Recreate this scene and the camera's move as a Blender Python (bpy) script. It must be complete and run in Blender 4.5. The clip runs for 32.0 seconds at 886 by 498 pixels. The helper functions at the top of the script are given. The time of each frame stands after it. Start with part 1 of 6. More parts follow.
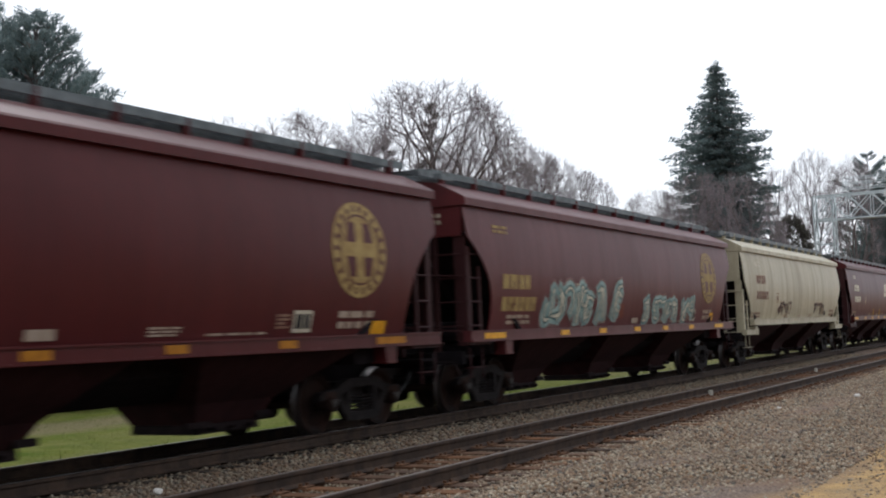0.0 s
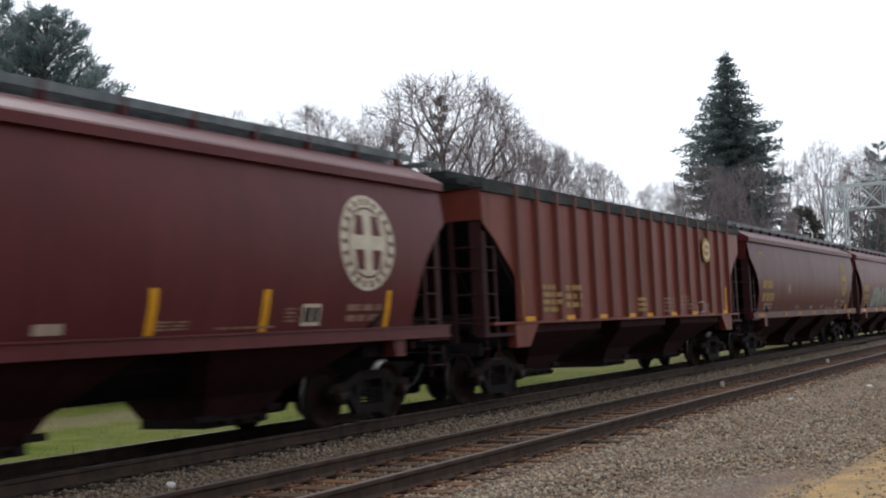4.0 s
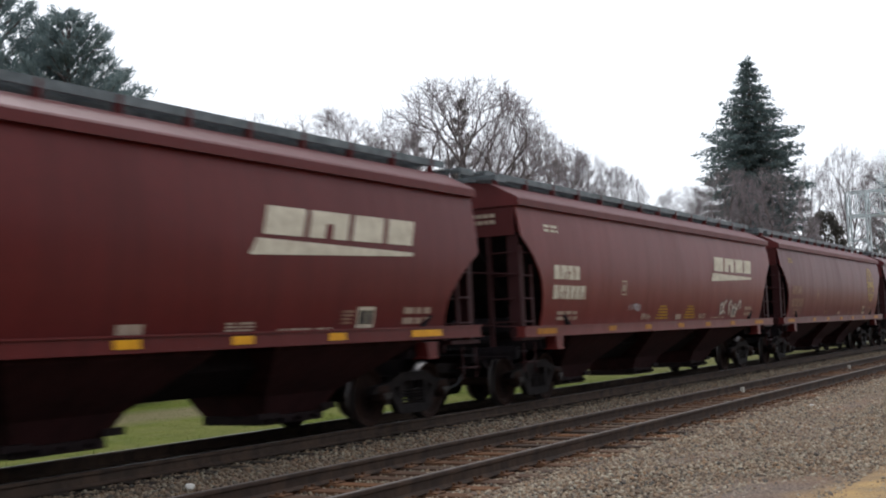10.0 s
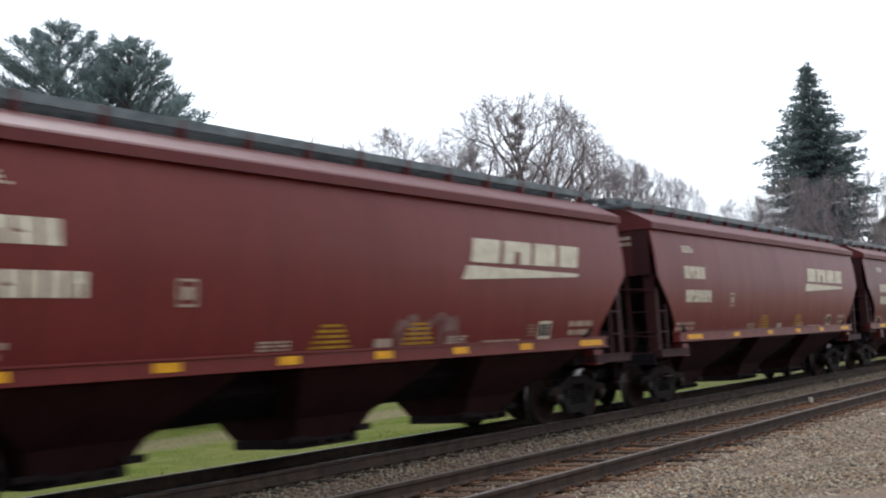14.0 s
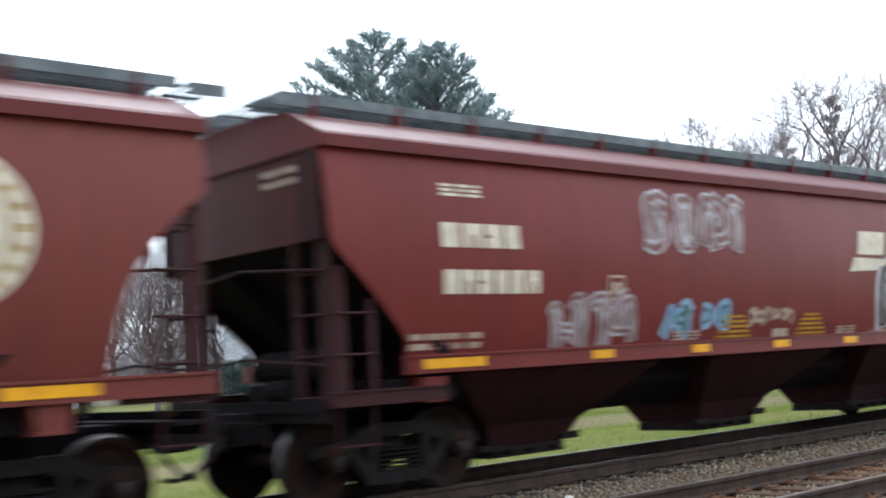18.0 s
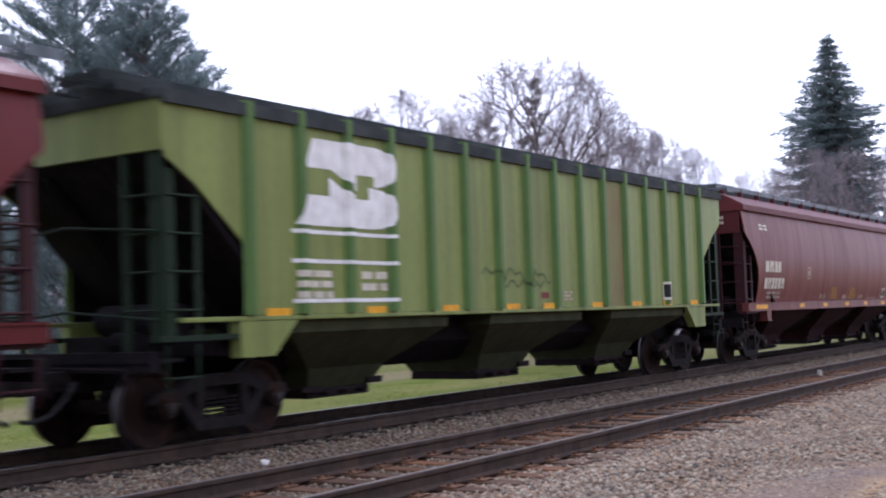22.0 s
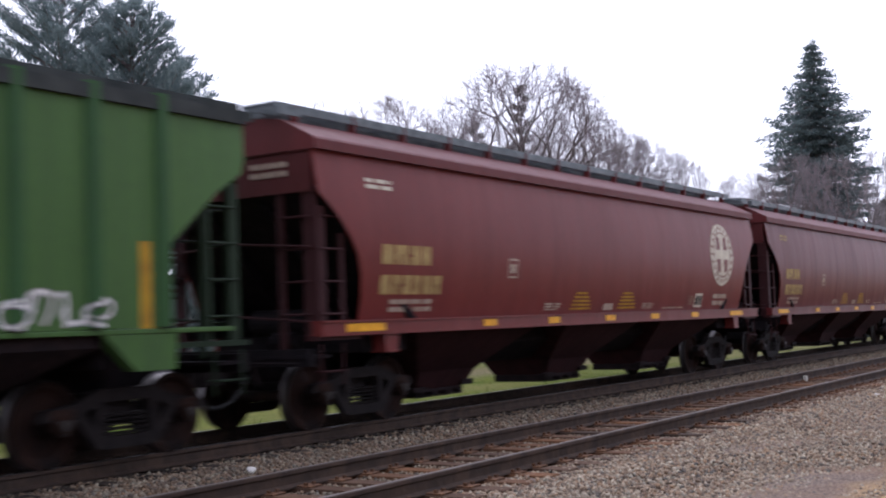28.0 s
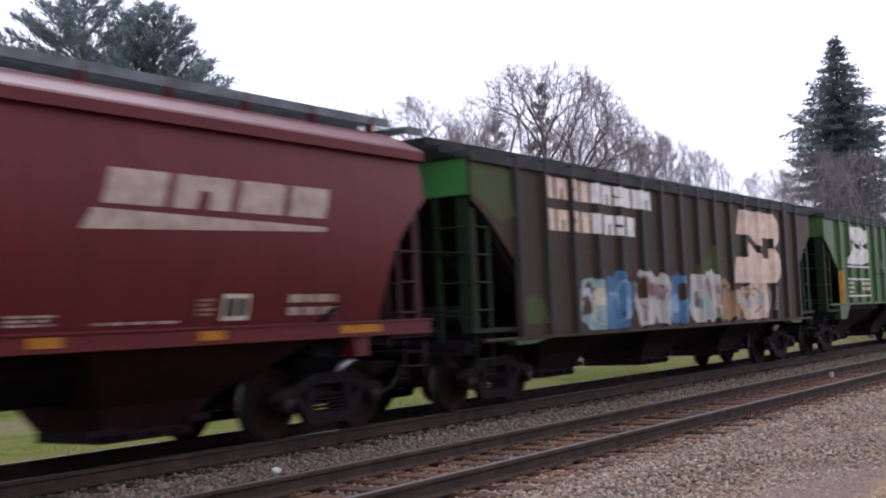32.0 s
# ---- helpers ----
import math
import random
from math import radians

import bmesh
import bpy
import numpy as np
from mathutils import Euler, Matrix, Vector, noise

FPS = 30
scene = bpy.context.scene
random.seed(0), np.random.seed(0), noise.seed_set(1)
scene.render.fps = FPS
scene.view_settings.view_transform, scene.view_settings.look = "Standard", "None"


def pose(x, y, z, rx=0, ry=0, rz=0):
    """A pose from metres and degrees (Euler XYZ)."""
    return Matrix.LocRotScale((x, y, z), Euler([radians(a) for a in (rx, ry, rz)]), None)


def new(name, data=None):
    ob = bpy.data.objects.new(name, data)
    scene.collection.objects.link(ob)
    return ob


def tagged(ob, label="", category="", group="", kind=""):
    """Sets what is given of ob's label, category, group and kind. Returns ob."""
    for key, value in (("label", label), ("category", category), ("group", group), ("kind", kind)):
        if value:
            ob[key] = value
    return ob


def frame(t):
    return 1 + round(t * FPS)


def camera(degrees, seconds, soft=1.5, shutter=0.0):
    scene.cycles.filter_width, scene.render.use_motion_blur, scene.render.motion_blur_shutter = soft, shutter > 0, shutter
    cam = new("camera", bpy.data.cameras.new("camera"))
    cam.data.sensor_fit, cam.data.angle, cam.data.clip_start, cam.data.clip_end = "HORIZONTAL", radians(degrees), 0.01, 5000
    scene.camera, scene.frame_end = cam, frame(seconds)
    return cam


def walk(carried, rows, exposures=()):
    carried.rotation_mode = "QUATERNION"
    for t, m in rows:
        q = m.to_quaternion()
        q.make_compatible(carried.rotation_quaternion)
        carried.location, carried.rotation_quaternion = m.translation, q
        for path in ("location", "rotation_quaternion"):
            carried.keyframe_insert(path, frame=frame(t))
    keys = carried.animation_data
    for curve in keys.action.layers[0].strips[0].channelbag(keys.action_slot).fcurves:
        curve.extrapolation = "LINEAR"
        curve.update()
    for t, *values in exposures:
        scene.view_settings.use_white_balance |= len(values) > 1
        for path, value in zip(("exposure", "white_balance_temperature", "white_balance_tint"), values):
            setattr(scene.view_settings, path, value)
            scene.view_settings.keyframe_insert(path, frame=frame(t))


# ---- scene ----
EYE = (0.0, 0.0, 1.377)
cam = camera(40.93, 32.0, soft=2.0, shutter=0.5)
# seconds, yaw, pitch, roll of the hand-held camera, which turns on one spot
TURNS = [(0.0, 28.61, 4.2, 2.41), (0.5, 28.52, 4.14, 2.34), (1.0, 28.69, 3.89, 2.21), (1.5, 28.82, 3.83, 2.25), (2.0, 28.99, 3.78, 2.48), (2.5, 29.07, 3.81, 2.61), (3.0, 29.12, 3.83, 2.76), (3.5, 29.08, 3.83, 2.68), (5.5, 29.49, 4.07, 2.8), (6.0, 29.65, 4.13, 2.7), (6.5, 29.63, 4.24, 2.74), (7.0, 29.62, 4.25, 2.72), (7.5, 29.49, 4.34, 2.67), (8.0, 29.46, 4.57, 2.44), (8.5, 29.71, 4.52, 2.4), (9.0, 29.91, 4.25, 2.46), (9.5, 30.09, 4.15, 2.31), (10.0, 30.06, 4.09, 2.35), (10.5, 29.97, 3.74, 2.12), (11.0, 29.69, 3.29, 2.24), (11.5, 29.89, 3.19, 2.18), (12.0, 30.16, 3.4, 2.33), (12.5, 30.18, 3.65, 2.53), (13.0, 30.0, 3.73, 2.53), (13.5, 31.39, 4.52, 3.16), (15.5, 40.29, 4.25, 3.49), (16.0, 45.25, 4.49, 3.98), (16.5, 48.55, 5.16, 3.42), (17.0, 48.15, 5.17, 3.51), (17.5, 47.88, 5.53, 3.05), (18.0, 47.83, 5.6, 3.43), (18.5, 48.69, 4.06, 3.75), (19.0, 48.09, 4.45, 3.03), (19.5, 47.68, 4.74, 1.54), (20.0, 46.22, 4.04, 1.44), (20.5, 46.03, 3.87, 1.86), (21.0, 43.54, 3.83, 2.16), (21.5, 38.31, 3.48, 1.62), (22.0, 33.54, 3.25, 1.92), (22.5, 31.96, 3.46, 2.22), (23.0, 31.75, 3.67, 2.7), (23.5, 32.57, 3.95, 2.75), (24.0, 32.3, 3.92, 2.91), (24.5, 32.51, 3.77, 2.63), (25.0, 32.6, 3.62, 2.21), (25.5, 32.42, 3.65, 2.21), (26.0, 32.47, 3.62, 2.08), (26.5, 32.67, 3.61, 2.09), (28.5, 33.0, 3.49, 2.15), (29.0, 33.2, 3.39, 2.35), (29.5, 33.52, 3.53, 2.42), (30.0, 33.6, 3.56, 2.51), (30.5, 33.7, 3.51, 2.51), (31.0, 33.89, 3.55, 2.56), (31.5, 33.97, 3.56, 2.56), (32.0, 34.02, 3.56, 2.57)]
EXPOSURES = [(0.0, 0.24, 6020, 9), (10.0, 0.31, 6020, 9), (11.5, 0.48, 6020, 9), (13.0, 0.54, 6020, 9), (15.5, 0.85, 5610, 4), (16.0, 0.95, 5610, 4), (17.0, 1.25, 5610, 4), (18.0, 1.26, 5610, 4), (19.0, 1.49, 5500, 3), (20.0, 1.57, 5560, 6), (20.5, 1.64, 5670, 5), (21.0, 1.66, 5670, 8), (21.5, 1.23, 5570, 16), (22.0, 0.85, 5410, 23), (24.0, 0.62, 5660, 24), (26.5, 0.6, 5660, 20), (29.0, 0.65, 5660, 24), (30.0, 0.73, 5660, 30), (31.0, 0.68, 5660, 28), (32.0, 0.6, 5710, 23)]
walk(cam, [(t, pose(*EYE, 90 + p, r, y)) for t, y, p, r in TURNS], EXPOSURES)

# ---------- overcast daylight ----------
world = bpy.data.worlds.new("overcast_sky")
scene.world = world
world.use_nodes = True
wn, wl = world.node_tree.nodes, world.node_tree.links
wn.clear()
w_out = wn.new("ShaderNodeOutputWorld")
w_bg = wn.new("ShaderNodeBackground")
w_sky = wn.new("ShaderNodeTexSky")
w_sky.sky_type = "NISHITA"
w_sky.sun_disc = False
w_sky.sun_elevation = radians(50)
w_sky.sun_rotation = radians(-45)
w_sky.dust_density = 4.0
w_scale = wn.new("ShaderNodeVectorMath")
w_scale.operation = "SCALE"
w_scale.inputs["Scale"].default_value = 0.10
w_coord = wn.new("ShaderNodeTexCoord")
w_noise = wn.new("ShaderNodeTexNoise")
w_noise.inputs["Scale"].default_value = 1.6
w_noise.inputs["Detail"].default_value = 5.0
w_ramp = wn.new("ShaderNodeValToRGB")
w_ramp.color_ramp.elements[0].position, w_ramp.color_ramp.elements[0].color = 0.3, (0.955, 0.955, 0.975, 1)
w_ramp.color_ramp.elements[1].position, w_ramp.color_ramp.elements[1].color = 0.7, (1.05, 1.05, 1.06, 1)
w_mix = wn.new("ShaderNodeMix")
w_mix.data_type = "RGBA"
w_mix.inputs["Factor"].default_value = 0.9
wl.new(w_sky.outputs[0], w_scale.inputs[0])
wl.new(w_coord.outputs["Generated"], w_noise.inputs["Vector"])
wl.new(w_noise.outputs["Fac"], w_ramp.inputs["Fac"])
wl.new(w_scale.outputs[0], w_mix.inputs["A"])
wl.new(w_ramp.outputs["Color"], w_mix.inputs["B"])
wl.new(w_mix.outputs["Result"], w_bg.inputs["Color"])
w_bg.inputs["Strength"].default_value = 1.0
wl.new(w_bg.outputs[0], w_out.inputs["Surface"])
sun = new("sun", bpy.data.lights.new("sun", "SUN"))
sun.data.energy, sun.data.angle, sun.data.color = 1.0, radians(25), (1.0, 0.97, 0.93)
sun.matrix_world = pose(0, 0, 60, 40, 0, -135)


# ---------- materials ----------
def material(name, rough=0.7, metal=0.0):
    m = bpy.data.materials.new(name)
    m.use_nodes = True
    b = m.node_tree.nodes["Principled BSDF"]
    b.inputs["Roughness"].default_value, b.inputs["Metallic"].default_value = rough, metal
    return m, m.node_tree.nodes, m.node_tree.links, b


def rgb(c):
    return (*c, 1.0)


def mixed(nodes, links, fac, a, b):
    """A colour mix of a and b, each a colour or a socket."""
    x = nodes.new("ShaderNodeMix")
    x.data_type = "RGBA"
    for key, v in (("Factor", fac), ("A", a), ("B", b)):
        if isinstance(v, (tuple, float, int)):
            x.inputs[key].default_value = rgb(v) if isinstance(v, tuple) else v
        else:
            links.new(v, x.inputs[key])
    return x.outputs["Result"]


def noise_fac(nodes, links, scale, stretch=(1, 1, 1), lo=0.35, hi=0.65, detail=4.0, coord="Object"):
    c = nodes.new("ShaderNodeTexCoord")
    mp = nodes.new("ShaderNodeMapping")
    mp.inputs["Scale"].default_value = stretch
    n = nodes.new("ShaderNodeTexNoise")
    n.inputs["Scale"].default_value, n.inputs["Detail"].default_value = scale, detail
    r = nodes.new("ShaderNodeMapRange")
    r.inputs["From Min"].default_value, r.inputs["From Max"].default_value = lo, hi
    links.new(c.outputs[coord], mp.inputs["Vector"])
    links.new(mp.outputs[0], n.inputs["Vector"])
    links.new(n.outputs["Fac"], r.inputs["Value"])
    return r.outputs[0]


def bump(nodes, links, bsdf, height, strength, distance):
    b = nodes.new("ShaderNodeBump")
    b.inputs["Strength"].default_value, b.inputs["Distance"].default_value = strength, distance
    links.new(height, b.inputs["Height"])
    links.new(b.outputs[0], bsdf.inputs["Normal"])


def scaled(nodes, links, fac, k):
    m = nodes.new("ShaderNodeMath")
    m.operation = "MULTIPLY"
    m.inputs[1].default_value = k
    links.new(fac, m.inputs[0])
    return m.outputs[0]


def paint(name, base, dirt, rough=0.42, wear=0.35, streak=0.30, fine=0.3):
    """Weathered railway paint: vertical wash-down streaks, broad fading and fine grime."""
    m, n, l, b = material(name, rough)
    b.inputs["Specular IOR Level"].default_value = 0.155
    pale = tuple(min(1, c * 1.35 + 0.004) for c in base)
    s1 = scaled(n, l, noise_fac(n, l, 1.0, (2.0, 3.0, 0.16), 0.42, 0.75), streak)
    s2 = scaled(n, l, noise_fac(n, l, 0.55, (1, 1, 1), 0.4, 0.7), wear)
    s3 = scaled(n, l, noise_fac(n, l, 14.0, (1, 1, 0.5), 0.45, 0.8), fine)
    c = mixed(n, l, s2, base, pale)
    c = mixed(n, l, s1, c, dirt)
    c = mixed(n, l, s3, c, dirt)
    l.new(c, b.inputs["Base Color"])
    r = n.new("ShaderNodeMapRange")
    r.inputs["To Min"].default_value, r.inputs["To Max"].default_value = rough - 0.02, rough + 0.14
    l.new(s1, r.inputs["Value"])
    l.new(r.outputs[0], b.inputs["Roughness"])
    bump(n, l, b, noise_fac(n, l, 1.3, (1, 1, 0.6), 0.2, 0.8), 0.25, 0.03)
    return m


def rough_surface(name, a, b_col, scale, rough=0.85, metal=0.0, bumps=0.4, dist=0.01, second=None):
    m, n, l, b = material(name, rough, metal)
    c = mixed(n, l, noise_fac(n, l, scale), a, b_col)
    if second:
        c = mixed(n, l, scaled(n, l, noise_fac(n, l, scale * 0.12, (1, 1, 1), 0.45, 0.65), 0.8), c, second)
    l.new(c, b.inputs["Base Color"])
    b.inputs["Specular IOR Level"].default_value = 0.12
    if bumps:
        bump(n, l, b, noise_fac(n, l, scale * 2), bumps, dist)
    return m


def island_mix(name, colours, rough=0.85, by="island", grain=30.0, leaf=False, patch=None):
    """One colour out of several for each loose piece, with fine grain over it."""
    m, n, l, b = material(name, rough)
    b.inputs["Specular IOR Level"].default_value = 0.08
    if by == "island":
        src = n.new("ShaderNodeNewGeometry").outputs["Random Per Island"]
    else:
        src = n.new("ShaderNodeObjectInfo").outputs["Random"]
    ramp = n.new("ShaderNodeValToRGB")
    els = ramp.color_ramp.elements
    while len(els) < len(colours):
        els.new(0.5)
    for k, (e, c) in enumerate(zip(els, colours)):
        e.position, e.color = k / (len(colours) - 1), rgb(c)
    l.new(src, ramp.inputs["Fac"])
    g = scaled(n, l, noise_fac(n, l, grain), 0.35)
    c = mixed(n, l, g, ramp.outputs["Color"], tuple(0.55 * x for x in colours[0]))
    if patch:
        c = mixed(n, l, scaled(n, l, noise_fac(n, l, 0.9, lo=0.45, hi=0.72), 0.40), c, patch)
    l.new(c, b.inputs["Base Color"])
    if leaf:
        tr = n.new("ShaderNodeBsdfTranslucent")
        mx = n.new("ShaderNodeMixShader")
        mx.inputs[0].default_value = 0.55
        l.new(c, tr.inputs["Color"])
        l.new(b.outputs[0], mx.inputs[1])
        l.new(tr.outputs[0], mx.inputs[2])
        l.new(mx.outputs[0], n["Material Output"].inputs["Surface"])
    return m


GRIME = (0.028, 0.020, 0.018)
M_RED = paint("red_brown_paint", (0.129, 0.0228, 0.0198), (0.066, 0.0165, 0.0152))
M_DEEPRED = paint("deep_red_paint", (0.098, 0.0146, 0.0138), (0.050, 0.0110, 0.0110), streak=0.45)
M_BRICK = paint("faded_red_paint", (0.138, 0.0365, 0.0290), (0.076, 0.0250, 0.0200), streak=0.5)
M_MAROON = paint("dark_maroon_paint", (0.070, 0.0116, 0.0122), (0.037, 0.0090, 0.0096))
M_PLUM = paint("grimy_purple_brown_paint", (0.090, 0.020, 0.0215), (0.044, 0.0145, 0.0160), wear=0.5)
M_RUSTRED = paint("rusty_red_paint", (0.145, 0.030, 0.018), (0.07, 0.023, 0.016), wear=0.5, streak=0.6)
M_CREAM = paint("cream_paint", (0.42, 0.375, 0.265), (0.20, 0.165, 0.11), wear=0.2, streak=0.6)
M_LIME = paint("faded_light_green_paint", (0.180, 0.215, 0.055), (0.09, 0.10, 0.038), wear=0.45, streak=0.6)
M_GREEN = paint("green_paint", (0.054, 0.112, 0.030), (0.03, 0.055, 0.024), wear=0.3, streak=0.5)
M_BRIGHT = paint("bright_green_paint", (0.045, 0.19, 0.045), (0.03, 0.09, 0.025))
M_BROWN = paint("sooty_brown_paint", (0.037, 0.0225, 0.0115), (0.019, 0.0125, 0.0080), rough=0.55, wear=0.6)
M_LIMERIB = paint("green_rib_paint", (0.085, 0.150, 0.036), (0.045, 0.08, 0.025))
M_GREENRIB = paint("dark_green_rib_paint", (0.032, 0.086, 0.026), (0.02, 0.042, 0.017))
M_BROWNRIB = paint("dark_brown_rib_paint", (0.022, 0.017, 0.012), (0.012, 0.010, 0.008))
M_REDRIB = paint("dark_red_rib_paint", (0.105, 0.022, 0.014), (0.04, 0.016, 0.012))
# red end ironwork: the paint darkened for the shade between cars
M_ENDRED = paint("shade_darkened_red_ironwork", (0.034, 0.0100, 0.0108), (0.018, 0.0072, 0.0080), 0.65)
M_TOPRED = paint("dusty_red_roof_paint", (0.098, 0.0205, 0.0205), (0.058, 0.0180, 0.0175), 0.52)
# end sheets take a darker red than the sides
M_ENDSHEET = paint("darker_red_end_sheet", (0.068, 0.0150, 0.0150), (0.034, 0.0110, 0.0115), 0.6)
# green end ironwork, with the same end shade put into its colour
M_ENDGREEN = paint("shade_darkened_green_ironwork", (0.0105, 0.021, 0.0090), (0.0070, 0.0110, 0.0065), 0.65)
# underframe steel: soot, darkened further
M_UNDER = rough_surface("darkened_sooty_underframe", (0.012, 0.009, 0.010), (0.022, 0.014, 0.0145), 6.0)
# black for soot and grease that also holds the underside's shade
M_SOOTSHADE = rough_surface("black_soot_grease_and_shade", (0.007, 0.006, 0.0072), (0.014, 0.010, 0.0115), 5.0, 0.9)
# hopper steels: body colours with the shade below the car in them
M_HOPRED = rough_surface("shaded_maroon_hopper_steel", (0.021, 0.0070, 0.0076), (0.033, 0.0108, 0.0115), 3.0)
M_HOPGREEN = rough_surface("shaded_olive_hopper_steel", (0.030, 0.032, 0.015), (0.046, 0.048, 0.022), 3.0)
M_TRUCK = rough_surface("dusty_cast_steel", (0.008, 0.0065, 0.0068), (0.018, 0.0140, 0.0135), 9.0, 0.8)
M_WHEEL = rough_surface("rusty_wheel_steel", (0.010, 0.007, 0.0065), (0.026, 0.0125, 0.0090), 3.0, 0.8)
M_TREAD, *_ = material("polished_steel", 0.45, 1.0)
M_TREAD.node_tree.nodes["Principled BSDF"].inputs["Base Color"].default_value = rgb((0.13, 0.12, 0.12))
M_GRATE = rough_surface("galvanized_grating", (0.085, 0.099, 0.106), (0.15, 0.168, 0.176), 5.0, 0.5, 0.2)
M_DARKROOF = rough_surface("black_roof", (0.022, 0.026, 0.026), (0.045, 0.05, 0.048), 2.0, 0.7)
M_YELLOW = rough_surface("yellow_reflector", (0.72, 0.36, 0.015), (0.55, 0.26, 0.015), 8.0, 0.4, bumps=0.0)
M_AMBER = rough_surface("grimy_amber_reflector", (0.40, 0.165, 0.012), (0.27, 0.11, 0.012), 8.0, 0.5, bumps=0.0)
M_WHITE = rough_surface("weathered_white_lettering", (0.60, 0.555, 0.44), (0.45, 0.40, 0.31), 5.0, 0.6, bumps=0.0)
M_GOLD = rough_surface("weathered_gold_lettering", (0.37, 0.270, 0.105), (0.24, 0.155, 0.062), 5.0, 0.6, bumps=0.0)
M_DIM = rough_surface("faded_lettering", (0.26, 0.17, 0.12), (0.17, 0.09, 0.07), 5.0, 0.6, bumps=0.0)
M_BLACK = rough_surface("black_sign", (0.02, 0.02, 0.02), (0.035, 0.035, 0.035), 5.0, 0.5, bumps=0.0)
M_SILVER = rough_surface("silver_spray_paint", (0.42, 0.42, 0.44), (0.24, 0.21, 0.21), 3.0, 0.5, bumps=0.0)
M_SKYBLUE = rough_surface("pale_blue_spray_paint", (0.16, 0.28, 0.42), (0.24, 0.36, 0.46), 3.0, 0.5, bumps=0.0)
M_TEAL = rough_surface("pale_teal_spray_paint", (0.30, 0.40, 0.37), (0.15, 0.24, 0.23), 3.0, 0.5, bumps=0.0)
M_PINKISH = rough_surface("pale_pink_spray_paint", (0.58, 0.46, 0.34), (0.44, 0.33, 0.24), 3.0, 0.5, bumps=0.0)
M_RAIL = rough_surface("rusty_rail_steel", (0.036, 0.026, 0.021), (0.066, 0.043, 0.031), 4.0, 0.75)
M_TIE = island_mix("weathered_tie_wood", [(0.070, 0.044, 0.031), (0.118, 0.066, 0.040), (0.050, 0.035, 0.027), (0.180, 0.082, 0.036)], 0.9, "object", 9.0)
M_PLATE = rough_surface("rusty_tie_plate", (0.07, 0.038, 0.024), (0.14, 0.07, 0.036), 14.0, 0.85)
M_STONE = island_mix("mixed_ballast_stone", [(0.127, 0.102, 0.078), (0.275, 0.198, 0.136), (0.387, 0.32, 0.231), (0.188, 0.118, 0.073), (0.086, 0.082, 0.077), (0.458, 0.405, 0.304), (0.275, 0.185, 0.12), (0.132, 0.103, 0.082), (0.347, 0.215, 0.124)], 0.9, patch=(0.155, 0.128, 0.102))
# ballast stone darkened for brake dust and for the train's shadow
M_DUSTSHADE = island_mix("dusted_shaded_ballast_stone", [(0.091, 0.073, 0.056), (0.198, 0.143, 0.098), (0.279, 0.23, 0.166), (0.135, 0.085, 0.053), (0.062, 0.059, 0.055), (0.33, 0.292, 0.219), (0.198, 0.133, 0.086), (0.095, 0.074, 0.059), (0.25, 0.155, 0.089)], 0.9, patch=(0.11, 0.09, 0.07))
M_GALV = rough_surface("galvanized_steel", (0.60, 0.65, 0.66), (0.48, 0.53, 0.54), 2.0, 0.5, 0.3)
M_BARK = rough_surface("grey_bark", (0.105, 0.088, 0.088), (0.18, 0.148, 0.142), 6.0, 0.95)
M_TWIG = rough_surface("purple_grey_twigs", (0.185, 0.158, 0.165), (0.275, 0.236, 0.240), 3.0, 0.95)
# needle greens with haze and glare put in as a paler colour
M_SPRUCE = island_mix("blue_green_spruce_needles", [(0.098, 0.136, 0.138), (0.138, 0.176, 0.174), (0.175, 0.208, 0.204)], 0.8, leaf=True)
M_PINE = island_mix("grey_green_pine_needles", [(0.145, 0.192, 0.196), (0.195, 0.243, 0.240), (0.25, 0.292, 0.284)], 0.8, leaf=True)
M_CEDAR = island_mix("brown_olive_cedar_sprays", [(0.080, 0.074, 0.066), (0.110, 0.100, 0.090), (0.130, 0.125, 0.105)], 0.85, leaf=True)
M_TANWALL = rough_surface("tan_siding", (0.52, 0.47, 0.38), (0.44, 0.39, 0.31), 2.0, 0.8)
M_HOUSE = rough_surface("white_siding", (0.78, 0.79, 0.80), (0.70, 0.71, 0.73), 2.0, 0.7)
M_ROOF = rough_surface("grey_shingles", (0.17, 0.17, 0.18), (0.25, 0.25, 0.26), 3.0, 0.9)
M_GLASS, *_ = material("dark_window_glass", 0.08)
M_GLASS.node_tree.nodes["Principled BSDF"].inputs["Base Color"].default_value = rgb((0.05, 0.06, 0.07))


# ---------- mesh helpers ----------
def finish(name, bm, mats, smooth=False):
    me = bpy.data.meshes.new(name)
    bmesh.ops.recalc_face_normals(bm, faces=bm.faces)
    bm.to_mesh(me)
    bm.free()
    for m in mats if isinstance(mats, (list, tuple)) else [mats]:
        me.materials.append(m)
    if smooth:
        me.polygons.foreach_set("use_smooth", [True] * len(me.polygons))
        me.set_sharp_from_angle(angle=0.6)
    return me


def thing(name, label, category, group="", kind="", at=None):
    ob = new(name)
    ob.empty_display_size = 0.3
    if at is not None:
        ob.matrix_basis = at
    return tagged(ob, label, category, group, kind)


def part(name, bm, mats, parent, label="", smooth=False, at=None):
    ob = new(name, bm if isinstance(bm, bpy.types.Mesh) else finish(name, bm, mats, smooth))
    ob.parent = parent
    if at is not None:
        ob.matrix_basis = at
    return tagged(ob, label)


